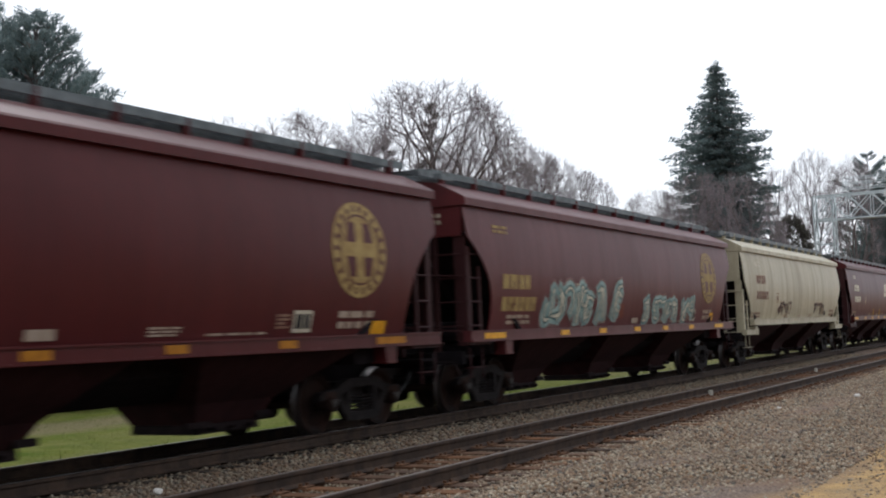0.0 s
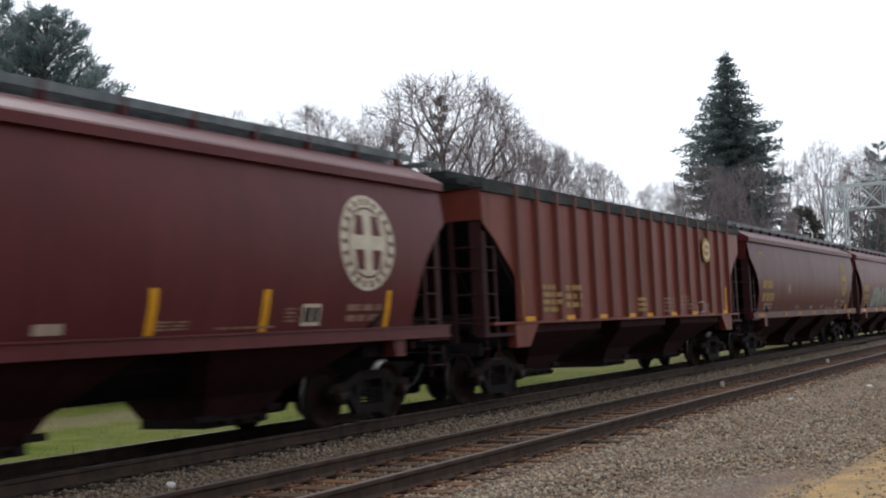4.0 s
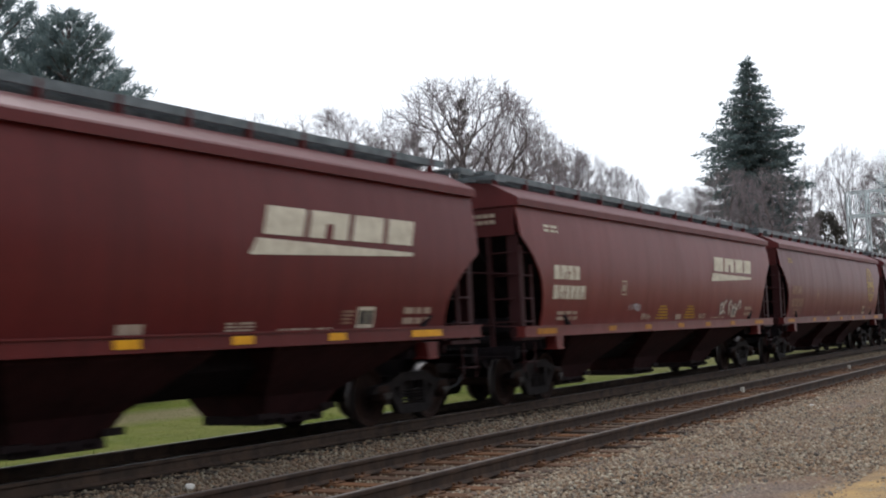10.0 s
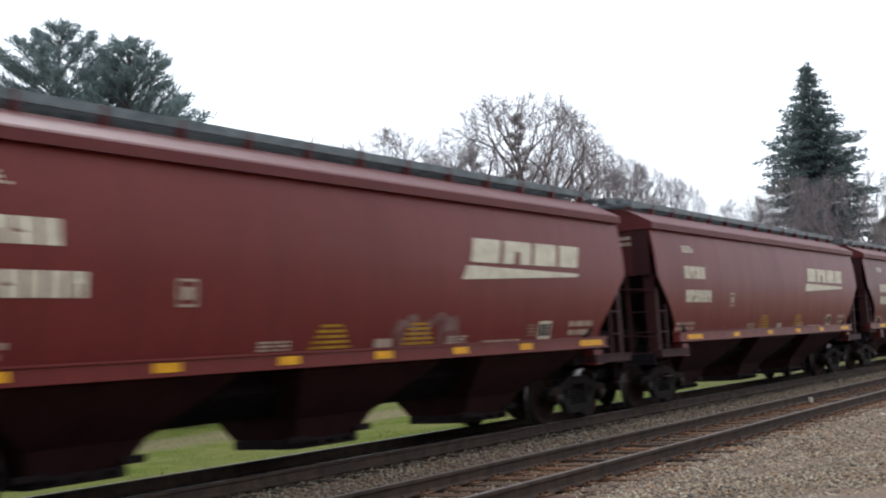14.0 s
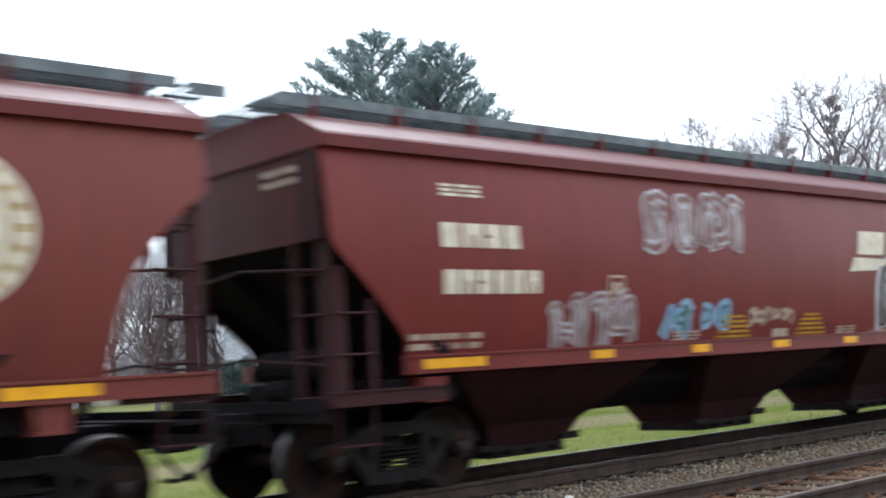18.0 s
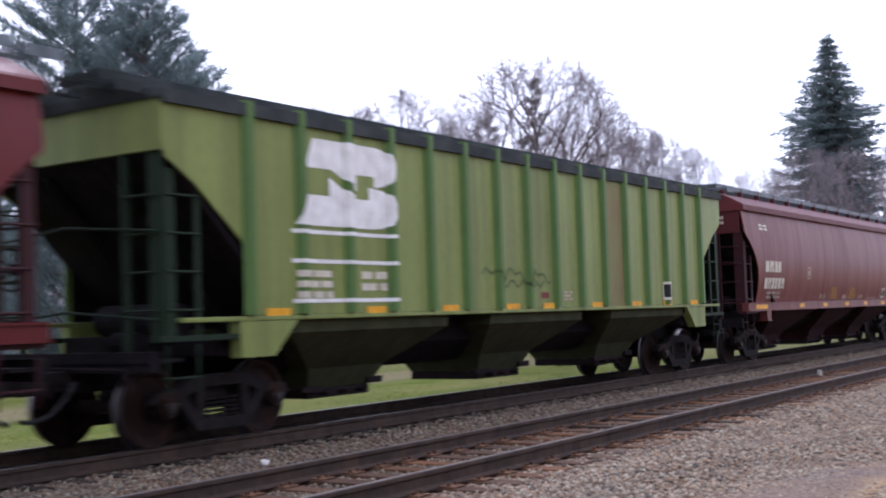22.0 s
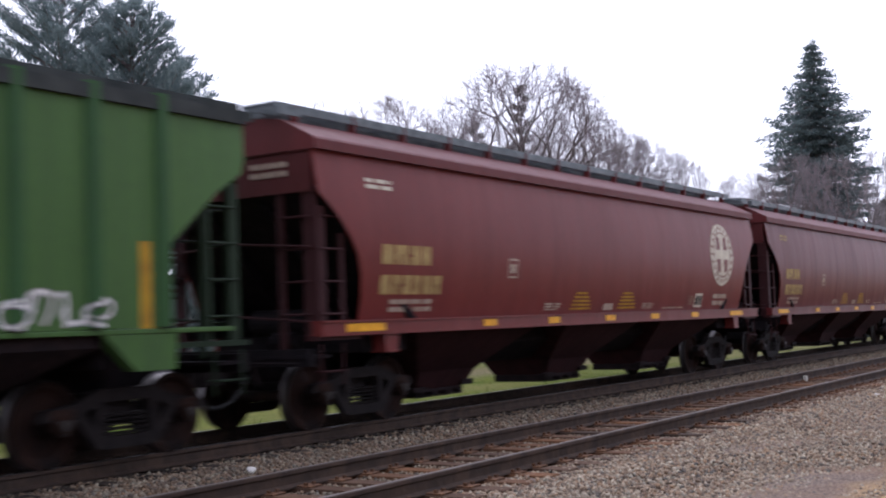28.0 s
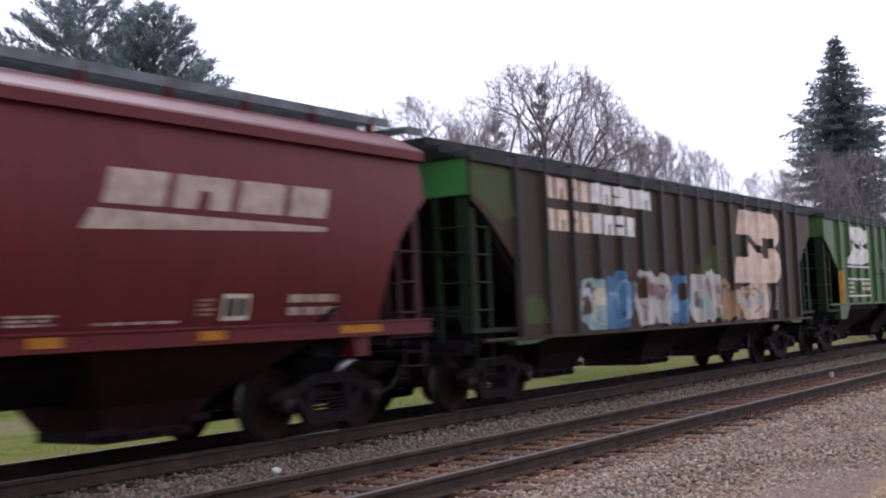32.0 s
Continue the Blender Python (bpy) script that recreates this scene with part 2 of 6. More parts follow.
def box(bm, x0, x1, y0, y1, z0, z1, mat=0):
    v = [bm.verts.new(p) for p in ((x0, y0, z0), (x1, y0, z0), (x1, y1, z0), (x0, y1, z0), (x0, y0, z1), (x1, y0, z1), (x1, y1, z1), (x0, y1, z1))]
    for q in ((0, 3, 2, 1), (4, 5, 6, 7), (0, 1, 5, 4), (1, 2, 6, 5), (2, 3, 7, 6), (3, 0, 4, 7)):
        bm.faces.new([v[i] for i in q]).material_index = mat
    return bm


def one_box(*a):
    return box(bmesh.new(), *a)


def soft_box(x0, x1, y0, y1, z0, z1, r=0.02):
    bm = one_box(x0, x1, y0, y1, z0, z1)
    bmesh.ops.bevel(bm, geom=bm.edges[:], offset=r, segments=2, affect="EDGES", profile=0.6)
    return bm


def extrude(bm, pts, axis, a, b, mat=0):
    """A prism: the outline pts in the two other axes, from a to b along axis (0, 1 or 2)."""
    def at(p, h):
        q = list(p)
        q.insert(axis, h)
        return bm.verts.new(q)
    lo, hi = [at(p, a) for p in pts], [at(p, b) for p in pts]
    bm.faces.new(lo).material_index = mat
    bm.faces.new(hi[::-1]).material_index = mat
    for i in range(len(pts)):
        j = (i + 1) % len(pts)
        bm.faces.new((lo[i], hi[i], hi[j], lo[j])).material_index = mat
    return bm


def tube(bm, p, q, r, s=None, sides=6, mat=0):
    p, q = Vector(p), Vector(q)
    d = q - p
    if d.length < 1e-6:
        return bm
    u = d.orthogonal().normalized()
    w = d.normalized().cross(u)
    rings = []
    for c, rad in ((p, r), (q, r if s is None else s)):
        rings.append([bm.verts.new(c + rad * (math.cos(2 * math.pi * k / sides) * u + math.sin(2 * math.pi * k / sides) * w)) for k in range(sides)])
    for k in range(sides):
        j = (k + 1) % sides
        bm.faces.new((rings[0][k], rings[0][j], rings[1][j], rings[1][k])).material_index = mat
    bm.faces.new(rings[0][::-1]).material_index = mat
    bm.faces.new(rings[1]).material_index = mat
    return bm


def lathe(bm, profile, axis_x=True, sides=28, mats=None):
    """Turns (radius, along) points round the x axis."""
    rings = []
    for r, h in profile:
        rings.append([bm.verts.new((h, r * math.cos(2 * math.pi * k / sides), r * math.sin(2 * math.pi * k / sides))) for k in range(sides)])
    for i in range(len(rings) - 1):
        for k in range(sides):
            j = (k + 1) % sides
            f = bm.faces.new((rings[i][k], rings[i][j], rings[i + 1][j], rings[i + 1][k]))
            f.material_index = mats[i] if mats else 0
    return bm


def raw_mesh(name, verts, faces, mats):
    """A mesh straight from arrays, for large numbers of small pieces."""
    me = bpy.data.meshes.new(name)
    n = faces.shape[1]
    me.vertices.add(len(verts))
    me.vertices.foreach_set("co", np.asarray(verts, np.float32).ravel())
    me.loops.add(faces.size)
    me.loops.foreach_set("vertex_index", faces.astype(np.int32).ravel())
    me.polygons.add(len(faces))
    me.polygons.foreach_set("loop_start", np.arange(0, faces.size, n, dtype=np.int32))
    me.polygons.foreach_set("loop_total", np.full(len(faces), n, np.int32))
    me.update(calc_edges=True)
    for m in mats:
        me.materials.append(m)
    return me


# ---------- the ground, in one sheet ----------
N1, N2, F1, F2 = -6.12, -7.625, -10.265, -11.77   # the four rails' heads, from the near one to the far one
XC = 0.5 * (F1 + F2)


def ground_height(x, y):
    """Ballast crown under both tracks, a shoulder to the near gravel, a ditch and a lawn behind."""
    k = [(-400, -0.9), (-60, -0.85), (-24, -0.6), (-16.5, -0.62), (-14.3, -0.55), (-13.1, -0.22), (-9.2, -0.2), (-8.6, -0.24), (-5.0, -0.19), (-4.2, -0.27), (-2.7, -0.30), (-2.2, -0.26), (60, -0.25), (400, -0.25)]
    for (a, za), (b, zb) in zip(k, k[1:]):
        if a <= x <= b:
            return za + (zb - za) * (x - a) / (b - a)
    return -0.9


def ground_material():
    m, n, l, b = material("lawn_dirt_and_gravel", 0.95)
    b.inputs["Specular IOR Level"].default_value = 0.05
    sep = n.new("ShaderNodeSeparateXYZ")
    co = n.new("ShaderNodeTexCoord")
    l.new(co.outputs["Object"], sep.inputs[0])
    wob = noise_fac(n, l, 0.5, (1, 1, 1), 0.0, 1.0)

    def step(x0, x1):
        add = n.new("ShaderNodeMath")
        add.operation = "MULTIPLY_ADD"
        add.inputs[1].default_value = 1.6
        l.new(wob, add.inputs[0])
        l.new(sep.outputs["X"], add.inputs[2])
        r = n.new("ShaderNodeMapRange")
        r.inputs["From Min"].default_value, r.inputs["From Max"].default_value = x0 + 0.8, x1 + 0.8
        l.new(add.outputs[0], r.inputs["Value"])
        return r.outputs[0]
    grass = mixed(n, l, noise_fac(n, l, 1.1), (0.068, 0.098, 0.010), (0.112, 0.126, 0.018))
    grass = mixed(n, l, scaled(n, l, noise_fac(n, l, 0.35, (1, 0.4, 1), 0.44, 0.66), 0.65), grass, (0.165, 0.145, 0.055))
    grass = mixed(n, l, noise_fac(n, l, 12.0, lo=0.5, hi=0.8), grass, (0.062, 0.088, 0.018))
    far = n.new("ShaderNodeMapRange")
    far.inputs["From Min"].default_value, far.inputs["From Max"].default_value = 34.0, 70.0
    far.inputs["To Max"].default_value = 0.75
    l.new(sep.outputs["Y"], far.inputs["Value"])
    grass = mixed(n, l, far.outputs[0], grass, (0.20, 0.18, 0.095))
    strip = n.new("ShaderNodeMath")
    strip.operation = "MULTIPLY"
    l.new(step(-27.0, -25.5), strip.inputs[0])
    back = n.new("ShaderNodeMath")
    back.operation = "SUBTRACT"
    back.inputs[0].default_value = 1.0
    l.new(step(-23.0, -21.5), back.inputs[1])
    l.new(back.outputs[0], strip.inputs[1])
    grass = mixed(n, l, scaled(n, l, noise_fac(n, l, 2.6, lo=0.5, hi=0.72), 0.55), grass, (0.165, 0.150, 0.055))
    grass = mixed(n, l, scaled(n, l, strip.outputs[0], 0.7), grass, (0.175, 0.140, 0.085))
    grit = mixed(n, l, noise_fac(n, l, 26.0), (0.085, 0.066, 0.055), (0.25, 0.195, 0.16))
    grit = mixed(n, l, scaled(n, l, noise_fac(n, l, 0.7), 0.5), grit, (0.22, 0.135, 0.085))
    dirt = mixed(n, l, noise_fac(n, l, 5.0), (0.42, 0.272, 0.122), (0.30, 0.205, 0.110))
    dirt = mixed(n, l, noise_fac(n, l, 40.0, lo=0.45, hi=0.7), dirt, (0.50, 0.335, 0.15))
    dirt = mixed(n, l, scaled(n, l, noise_fac(n, l, 1.4, lo=0.5, hi=0.7), 0.6), dirt, (0.19, 0.15, 0.11))
    c = mixed(n, l, step(-14.2, -13.2), grass, grit)
    # the train's shade, painted as a dark strip along its track
    shade = n.new("ShaderNodeMath")
    shade.operation = "COMPARE"
    shade.inputs[1].default_value, shade.inputs[2].default_value = -11.05, 0.95
    l.new(sep.outputs["X"], shade.inputs[0])
    c = mixed(n, l, scaled(n, l, shade.outputs[0], 0.9), c, (0.022, 0.018, 0.016))
    c = mixed(n, l, step(-2.95, -2.35), c, dirt)
    l.new(c, b.inputs["Base Color"])
    bump(n, l, b, noise_fac(n, l, 22.0), 0.7, 0.03)
    return m


def build_ground():
    xs = sorted({-1500, -700, -400, -250, -150, -100, -60, -45, -35, -28, -24, -20, -18, 60, 150, 400, 1500, *np.round(np.arange(-17, 6, 0.5), 2).tolist(), -14.3, -13.1, -9.2, -8.6, -4.2, -2.7, -2.2})
    ys = sorted({-1500, -600, -200, -80, -40, 140, 200, 300, 500, 900, 1800, *np.round(np.arange(-20, 120, 2.0), 1).tolist()})
    verts, faces = [], []
    for y in ys:
        for x in xs:
            h = ground_height(max(-400, min(400, x)), y)
            if abs(x) < 50 and -20 < y < 120 and (x < -13.5 or x > -4.8):
                h += 0.05 * noise.noise((x * 0.5, y * 0.5, 0)) + 0.02 * noise.noise((x * 2.1, y * 2.1, 5))
            verts.append((x, y, h))
    n = len(xs)
    for j in range(len(ys) - 1):
        for i in range(n - 1):
            faces.append((j * n + i, j * n + i + 1, (j + 1) * n + i + 1, (j + 1) * n + i))
    me = raw_mesh("ground", verts, np.array(faces), [ground_material()])
    me.polygons.foreach_set("use_smooth", [True] * len(me.polygons))
    tagged(new("ground", me), "green lawn, tan dirt and grey gravel ground beside the railway", "ground", kind="structure")


build_ground()


def build_sky_blocker():
    """An unseen dark wall, added to block low sky light, which closes the place behind the eye."""
    m = rough_surface("dark_blocker_wall", (0.030, 0.030, 0.026), (0.075, 0.066, 0.058), 0.8)
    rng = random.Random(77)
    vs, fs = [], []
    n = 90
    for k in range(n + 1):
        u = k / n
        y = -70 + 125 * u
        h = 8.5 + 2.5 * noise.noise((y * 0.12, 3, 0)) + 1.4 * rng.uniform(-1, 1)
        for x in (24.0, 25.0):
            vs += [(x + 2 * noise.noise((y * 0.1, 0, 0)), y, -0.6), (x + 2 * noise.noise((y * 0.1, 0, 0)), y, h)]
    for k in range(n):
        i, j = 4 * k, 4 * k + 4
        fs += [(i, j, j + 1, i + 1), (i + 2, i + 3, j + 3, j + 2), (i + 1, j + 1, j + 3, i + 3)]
    # added out of view so the car sides get less low sky
    tagged(new("backdrop", raw_mesh("backdrop", vs, np.array(fs), [m])), "unseen dark wall added to keep low sky light off the train", "woods", kind="structure")


build_sky_blocker()


# ---------- rails and ties ----------
def rail_profile(x):
    return [(x - 0.07, -0.172), (x + 0.07, -0.172), (x + 0.07, -0.158), (x + 0.012, -0.135), (x + 0.012, -0.05), (x + 0.036, -0.038), (x + 0.036, -0.006), (x + 0.026, 0.0),
            (x - 0.026, 0.0), (x - 0.036, -0.006), (x - 0.036, -0.038), (x - 0.012, -0.05), (x - 0.012, -0.135), (x - 0.07, -0.158)]


def build_rails():
    for x, label in ((N1, "rusty steel rail of the empty track, with a worn head"), (N2, "rusty steel rail of the empty track, with a worn head"),
                     (F1, "steel rail under the moving train, with a polished head"), (F2, "steel rail under the moving train, with a polished head")):
        bm = bmesh.new()
        extrude(bm, rail_profile(0), 1, -380, 460)
        rail = new("rail", finish("rail", bm, M_RAIL))
        rail.matrix_basis = pose(x, 0, 0)
        tagged(rail, label, "rail", "rails of the two tracks")
        head = one_box(-0.027, 0.027, -380, 460, 0.0005, 0.003)
        part("running_surface", head, M_TREAD if x in (F1, F2) else M_RAILTOP, rail, "smooth worn rail head")


M_RAILTOP = rough_surface("dull_worn_rail_head", (0.085, 0.070, 0.062), (0.13, 0.11, 0.10), 3.0, 0.55, 0.3)


def build_ties():
    bm = soft_box(-1.3, 1.3, -0.115, 0.115, -0.35, -0.172, 0.012)
    tie_mesh = finish("tie", bm, M_TIE)
    bm = soft_box(-0.19, 0.19, -0.098, 0.098, -0.171, -0.156, 0.004)
    for sx in (-0.11, 0.11):
        for sy in (-0.06, 0.06):
            box(bm, sx - 0.016, sx + 0.016, sy - 0.016, sy + 0.016, -0.157, -0.128)
    plate_mesh = finish("tie_plate", bm, M_PLATE)
    bed = tagged(new("near_track_ties"), "row of weathered wooden ties under the empty track", "railway ties", kind="structure")
    rng = random.Random(4)
    xm = 0.5 * (N1 + N2)
    y = 5.0
    k = 0
    while y < 100:
        tie = part("tie", tie_mesh, None, bed, at=pose(xm + rng.uniform(-0.05, 0.05), y, rng.uniform(-0.012, 0.004), 0, 0, rng.uniform(-1.2, 1.2)))
        if y < 55:
            for x in (N1, N2):
                part("tie_plate", plate_mesh, None, tie, at=pose(x - xm, 0, 0.002))
        y += 0.508 + rng.uniform(-0.02, 0.02)
    bed = tagged(new("far_track_ties"), "row of wooden ties coloured dark for the shade under the train", "railway ties", kind="structure")
    bm = soft_box(-1.3, 1.3, -0.115, 0.115, -0.35, -0.172, 0.012)
    tie_mesh = finish("tie", bm, M_SHADETIE)
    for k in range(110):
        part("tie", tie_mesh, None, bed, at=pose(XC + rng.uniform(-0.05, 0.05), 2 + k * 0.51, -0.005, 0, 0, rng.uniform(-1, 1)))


def stones(name, count, xa, xb, ya, yb, size, seed, label, mat, lift=0.0, power=1.0):
    """Loose broken stones strewn over a strip, denser towards ya."""
    rng = np.random.default_rng(seed)
    base = np.array([(0, 0, 1), (0, 0, -1), (1, 0, 0), (-1, 0, 0), (0, 1, 0), (0, -1, 0)], float)
    tri = np.array([(0, 2, 4), (0, 4, 3), (0, 3, 5), (0, 5, 2), (1, 4, 2), (1, 3, 4), (1, 5, 3), (1, 2, 5)])
    x = rng.uniform(xa, xb, count)
    y = ya + (yb - ya) * rng.uniform(0, 1, count) ** power
    s = size * rng.uniform(0.55, 1.35, count)
    z = np.array([ground_height(a, 0) for a in x]) + s * rng.uniform(-0.2, 0.35, count) + lift
    v = base[None] * (s[:, None, None] * rng.uniform(0.55, 1.15, (count, 6, 1)))
    v[:, :, 2] *= 0.75
    a = rng.uniform(0, 2 * np.pi, count)
    t = rng.uniform(-0.6, 0.6, count)
    ct, st = np.cos(t)[:, None], np.sin(t)[:, None]
    vy, vz = v[:, :, 1] * ct - v[:, :, 2] * st, v[:, :, 1] * st + v[:, :, 2] * ct
    ca, sa = np.cos(a)[:, None], np.sin(a)[:, None]
    vx = v[:, :, 0] * ca - vy * sa
    vy = v[:, :, 0] * sa + vy * ca
    verts = np.stack((vx + x[:, None], vy + y[:, None], vz + z[:, None]), 2).reshape(-1, 3)
    faces = (np.arange(count)[:, None, None] * 6 + tri[None]).reshape(-1, 3)
    tagged(new(name, raw_mesh(name, verts, faces, [mat])), label, "gravel", kind="stuff")


# stone and tie wood with the shade under the train in their colour
M_SHADESTONE = island_mix("shade_darkened_ballast_stone", [(0.022, 0.019, 0.017), (0.045, 0.037, 0.032), (0.03, 0.027, 0.025)], 0.8)
M_SHADETIE = island_mix("shade_darkened_tie_wood", [(0.022, 0.018, 0.015), (0.04, 0.03, 0.024)], 0.85, "object", 9.0)


M_DULLBOX = rough_surface("dull_white_enamel", (0.42, 0.40, 0.34), (0.30, 0.27, 0.22), 9.0)


def build_ballast():
    lab = "grey and brown crushed stone ballast"
    stones("ballast", 70000, -5.35, -2.5, 7.0, 48, 0.030, 1, lab + " beside the empty track", M_STONE, 0.0, 1.7)
    stones("ballast", 9000, -6.0, -5.3, 7.0, 48, 0.03, 2, lab + " at the tie ends", M_STONE, 0.0, 1.6)
    stones("ballast", 30000, -10.15, -8.35, 5.5, 55, 0.033, 3, lab + " between the two tracks", M_DUSTSHADE, 0.005, 1.6)
    stones("ballast", 21000, -7.55, -6.2, 6.0, 50, 0.028, 4, lab + " between the ties", M_DUSTSHADE, 0.012, 1.6)
    stones("ballast", 14000, -12.9, -10.3, 4.0, 45, 0.03, 5, "shade-blackened crushed stone ballast under the train", M_SHADESTONE, 0.0, 1.4)
    stones("dirt_clods", 5000, -2.7, 1.5, 8.0, 30, 0.016, 6, "tan dry dirt crumbs by the track side", rough_surface("tan_dirt", (0.42, 0.31, 0.18), (0.30, 0.22, 0.14), 9.0), 0.0, 1.3)
    stones("ballast", 4200, -2.75, -1.3, 8.0, 30, 0.022, 9, lab + " scattered over the dirt", M_STONE, 0.0, 1.3)
    rng = random.Random(8)
    pale = rough_surface("pale_limestone", (0.62, 0.60, 0.56), (0.5, 0.47, 0.42), 20.0)
    for x, y, z, s in ((-8.88, 9.78, -0.15, 0.055), (-5.1, 22.0, -0.2, 0.06), (-4.4, 26.0, -0.22, 0.06), (-3.6, 25.0, -0.22, 0.05), (-3.0, 22.0, -0.2, 0.055)):
        bm = bmesh.new()
        bmesh.ops.create_icosphere(bm, subdivisions=2, radius=s)
        for v in bm.verts:
            v.co *= 1 + 0.35 * noise.noise(v.co * 18 + Vector((x, y, 0)))
            v.co.z *= 0.7
        st = new("pale_stone", finish("pale_stone", bm, pale))
        st.matrix_basis = pose(x, y, z, 0, 0, rng.uniform(0, 360))
        tagged(st, "pale limestone lump lying on the ballast", "stone", "pale stones")
    for x, y in ((-7.50, 26.0), (-7.45, 37.2)):
        mk = tagged(new("bond_box", finish("bond_box", soft_box(-0.035, 0.035, -0.06, 0.06, -0.19, -0.06, 0.012), M_DULLBOX)), "small weathered white box beside the rail", "track box", "white boxes along the rail")
        mk.matrix_basis = pose(x, y, 0)


build_rails()
build_ballast()

# ---------- the grain train ----------
PITCH = 18.217      # coupler to coupler
HALF = PITCH / 2
SILL, EAVE = 1.40, 3.70
MESHES = {}


def cached(key, make):
    if key not in MESHES:
        MESHES[key] = make()
    return MESHES[key]


def side_x(z, curved=True):
    """Half width of the body at height z."""
    if not curved:
        return 1.565
    return 1.615 - (0.15 if z > 2.6 else 0.19) * ((z - 2.6) / 1.2) ** 2


def cut_round(top, low):
    """Half length of a side sheet at each height, for ends cut out in a curve."""
    return [(1.44, low), (1.75, low + 0.02), (2.05, low + 0.08), (2.3, low + 0.17), (2.5, low + 0.30), (2.68, low + 0.46), (2.84, low + 0.63), (2.98, low + 0.80), (3.08, top - 0.03), (3.15, top), (3.4, top), (3.70, top)]


def cut_straight(top, low):
    return [(1.44, low), (1.64, low), (1.72, low + 0.05), (2.0, low + 0.33), (2.3, low + 0.64), (2.56, top - 0.11), (2.66, top - 0.03), (2.75, top), (3.05, top), (3.3, top), (3.55, top), (3.70, top)]


def cut_low(top, low):
    """A shallower cut in a few straight runs with eased corners."""
    return [(1.44, low), (1.62, low), (1.90, low + 0.03), (2.02, low + 0.11), (2.36, low + 0.46), (2.56, low + 0.76), (2.66, top - 0.05), (2.74, top), (3.05, top), (3.3, top), (3.55, top), (3.70, top)]


def cut_ribbed(top, low, foot=1.46):
    return [(foot, low), (1.8, low), (2.25, low), (2.6, low + 0.42), (2.95, low + 0.84), (3.2, top - 0.05), (3.35, top), (3.6, top), (3.84, top)]


def cut_skirted(top, low):
    return cut_ribbed(top, low, 1.43)


def cut_deep(top, low):
    return cut_ribbed(top, low, 1.11)


CUTS = {"skirted": cut_skirted, "deep": cut_deep, "round": cut_round, "straight": cut_straight, "low": cut_low, "ribbed": cut_ribbed}
ENDS = {"skirted": (8.35, 7.05), "deep": (8.35, 7.05), "round": (8.54, 7.57), "straight": (8.0, 6.97), "low": (8.1, 7.1), "ribbed": (8.35, 7.05)}
SHEET_FOOT = {"skirted": 3.28, "deep": 3.28, "round": 3.12, "straight": 2.72, "low": 2.70, "ribbed": 3.28}


def cut_height(kind, y):
    """How high the opening under a side sheet reaches at the length y."""
    rows = CUTS[kind](*ENDS[kind])
    for (za, ha), (zc, hc) in zip(rows, rows[1:]):
        if ha <= y <= hc and hc > ha:
            return za + (zc - za) * (y - ha) / (hc - ha)
    return rows[0][0]


def make_side(cut, curved, s):
    """One side sheet with thickness, from end to end."""
    bm = bmesh.new()
    cols = 26
    grid = {}
    for depth in (0, 1):
        for i, (z, h) in enumerate(cut):
            for k in range(cols + 1):
                grid[depth, i, k] = bm.verts.new((s * (side_x(z, curved) - 0.03 * depth), -h + 2 * h * k / cols, z))
    n = len(cut)
    for depth in (0, 1):
        for i in range(n - 1):
            for k in range(cols):
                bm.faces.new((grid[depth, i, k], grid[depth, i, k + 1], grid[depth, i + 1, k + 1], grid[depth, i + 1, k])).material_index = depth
    rim = [(0, k) for k in range(cols + 1)] + [(i, cols) for i in range(1, n)] + [(n - 1, k) for k in range(cols - 1, -1, -1)] + [(i, 0) for i in range(n - 2, 0, -1)]
    for a, b in zip(rim, rim[1:] + rim[:1]):
        bm.faces.new((grid[0, a[0], a[1]], grid[0, b[0], b[1]], grid[1, b[0], b[1]], grid[1, a[0], a[1]]))
    return bm


def make_roof(top, eave, curved):
    bm = bmesh.new()
    w = side_x(eave, curved)
    e = eave + 0.004
    if curved:
        half = [(w + 0.02, e - 0.05), (w + 0.095, e - 0.05), (w + 0.095, e + 0.075), (w + 0.06, e + 0.11), (1.26, e + 0.26), (1.0, e + 0.39), (0.45, e + 0.45)]
    else:
        half = [(w + 0.045, e), (w + 0.045, e + 0.09), (1.0, e + 0.13), (0.5, e + 0.18)]
    pts = [(-x, z) for x, z in half] + half[::-1]
    extrude(bm, pts, 1, -top - 0.03, top + 0.03)
    return bm


def make_end_sheet(top, zb, eave, curved):
    bm = bmesh.new()
    w = side_x(eave, curved) - 0.03
    pts = [(-w, zb), (w, zb), (w, eave), (-w, eave)]
    extrude(bm, pts, 1, top - 0.05, top - 0.012)
    return bm


def make_slope(top, zb):
    """The bin's sloping floor under the end, with two stiffening ribs."""
    bm = bmesh.new()
    pts = [(top - 0.06, zb), (top - 0.02, zb + 0.02), (top - 0.02, zb + 0.05), (top - 0.10, zb + 0.05), (6.2, 1.40), (6.2, 1.27)]
    extrude(bm, pts, 0, -1.5, 1.5)
    for x in (-0.55, 0.55):
        extrude(bm, [(top - 0.16, zb - 0.09), (6.3, 1.27), (6.42, 1.22), (top - 0.12, zb - 0.16)], 0, x - 0.03, x + 0.03)
    return bm


def make_belly():
    """The deep-set spine between the hoppers."""
    bm = bmesh.new()
    pts = [(-0.95, 1.02), (-0.34, 0.67), (0.34, 0.67), (0.95, 1.02), (0.95, 1.42), (-0.95, 1.42)]
    extrude(bm, pts, 1, -6.0, 6.0)
    return bm


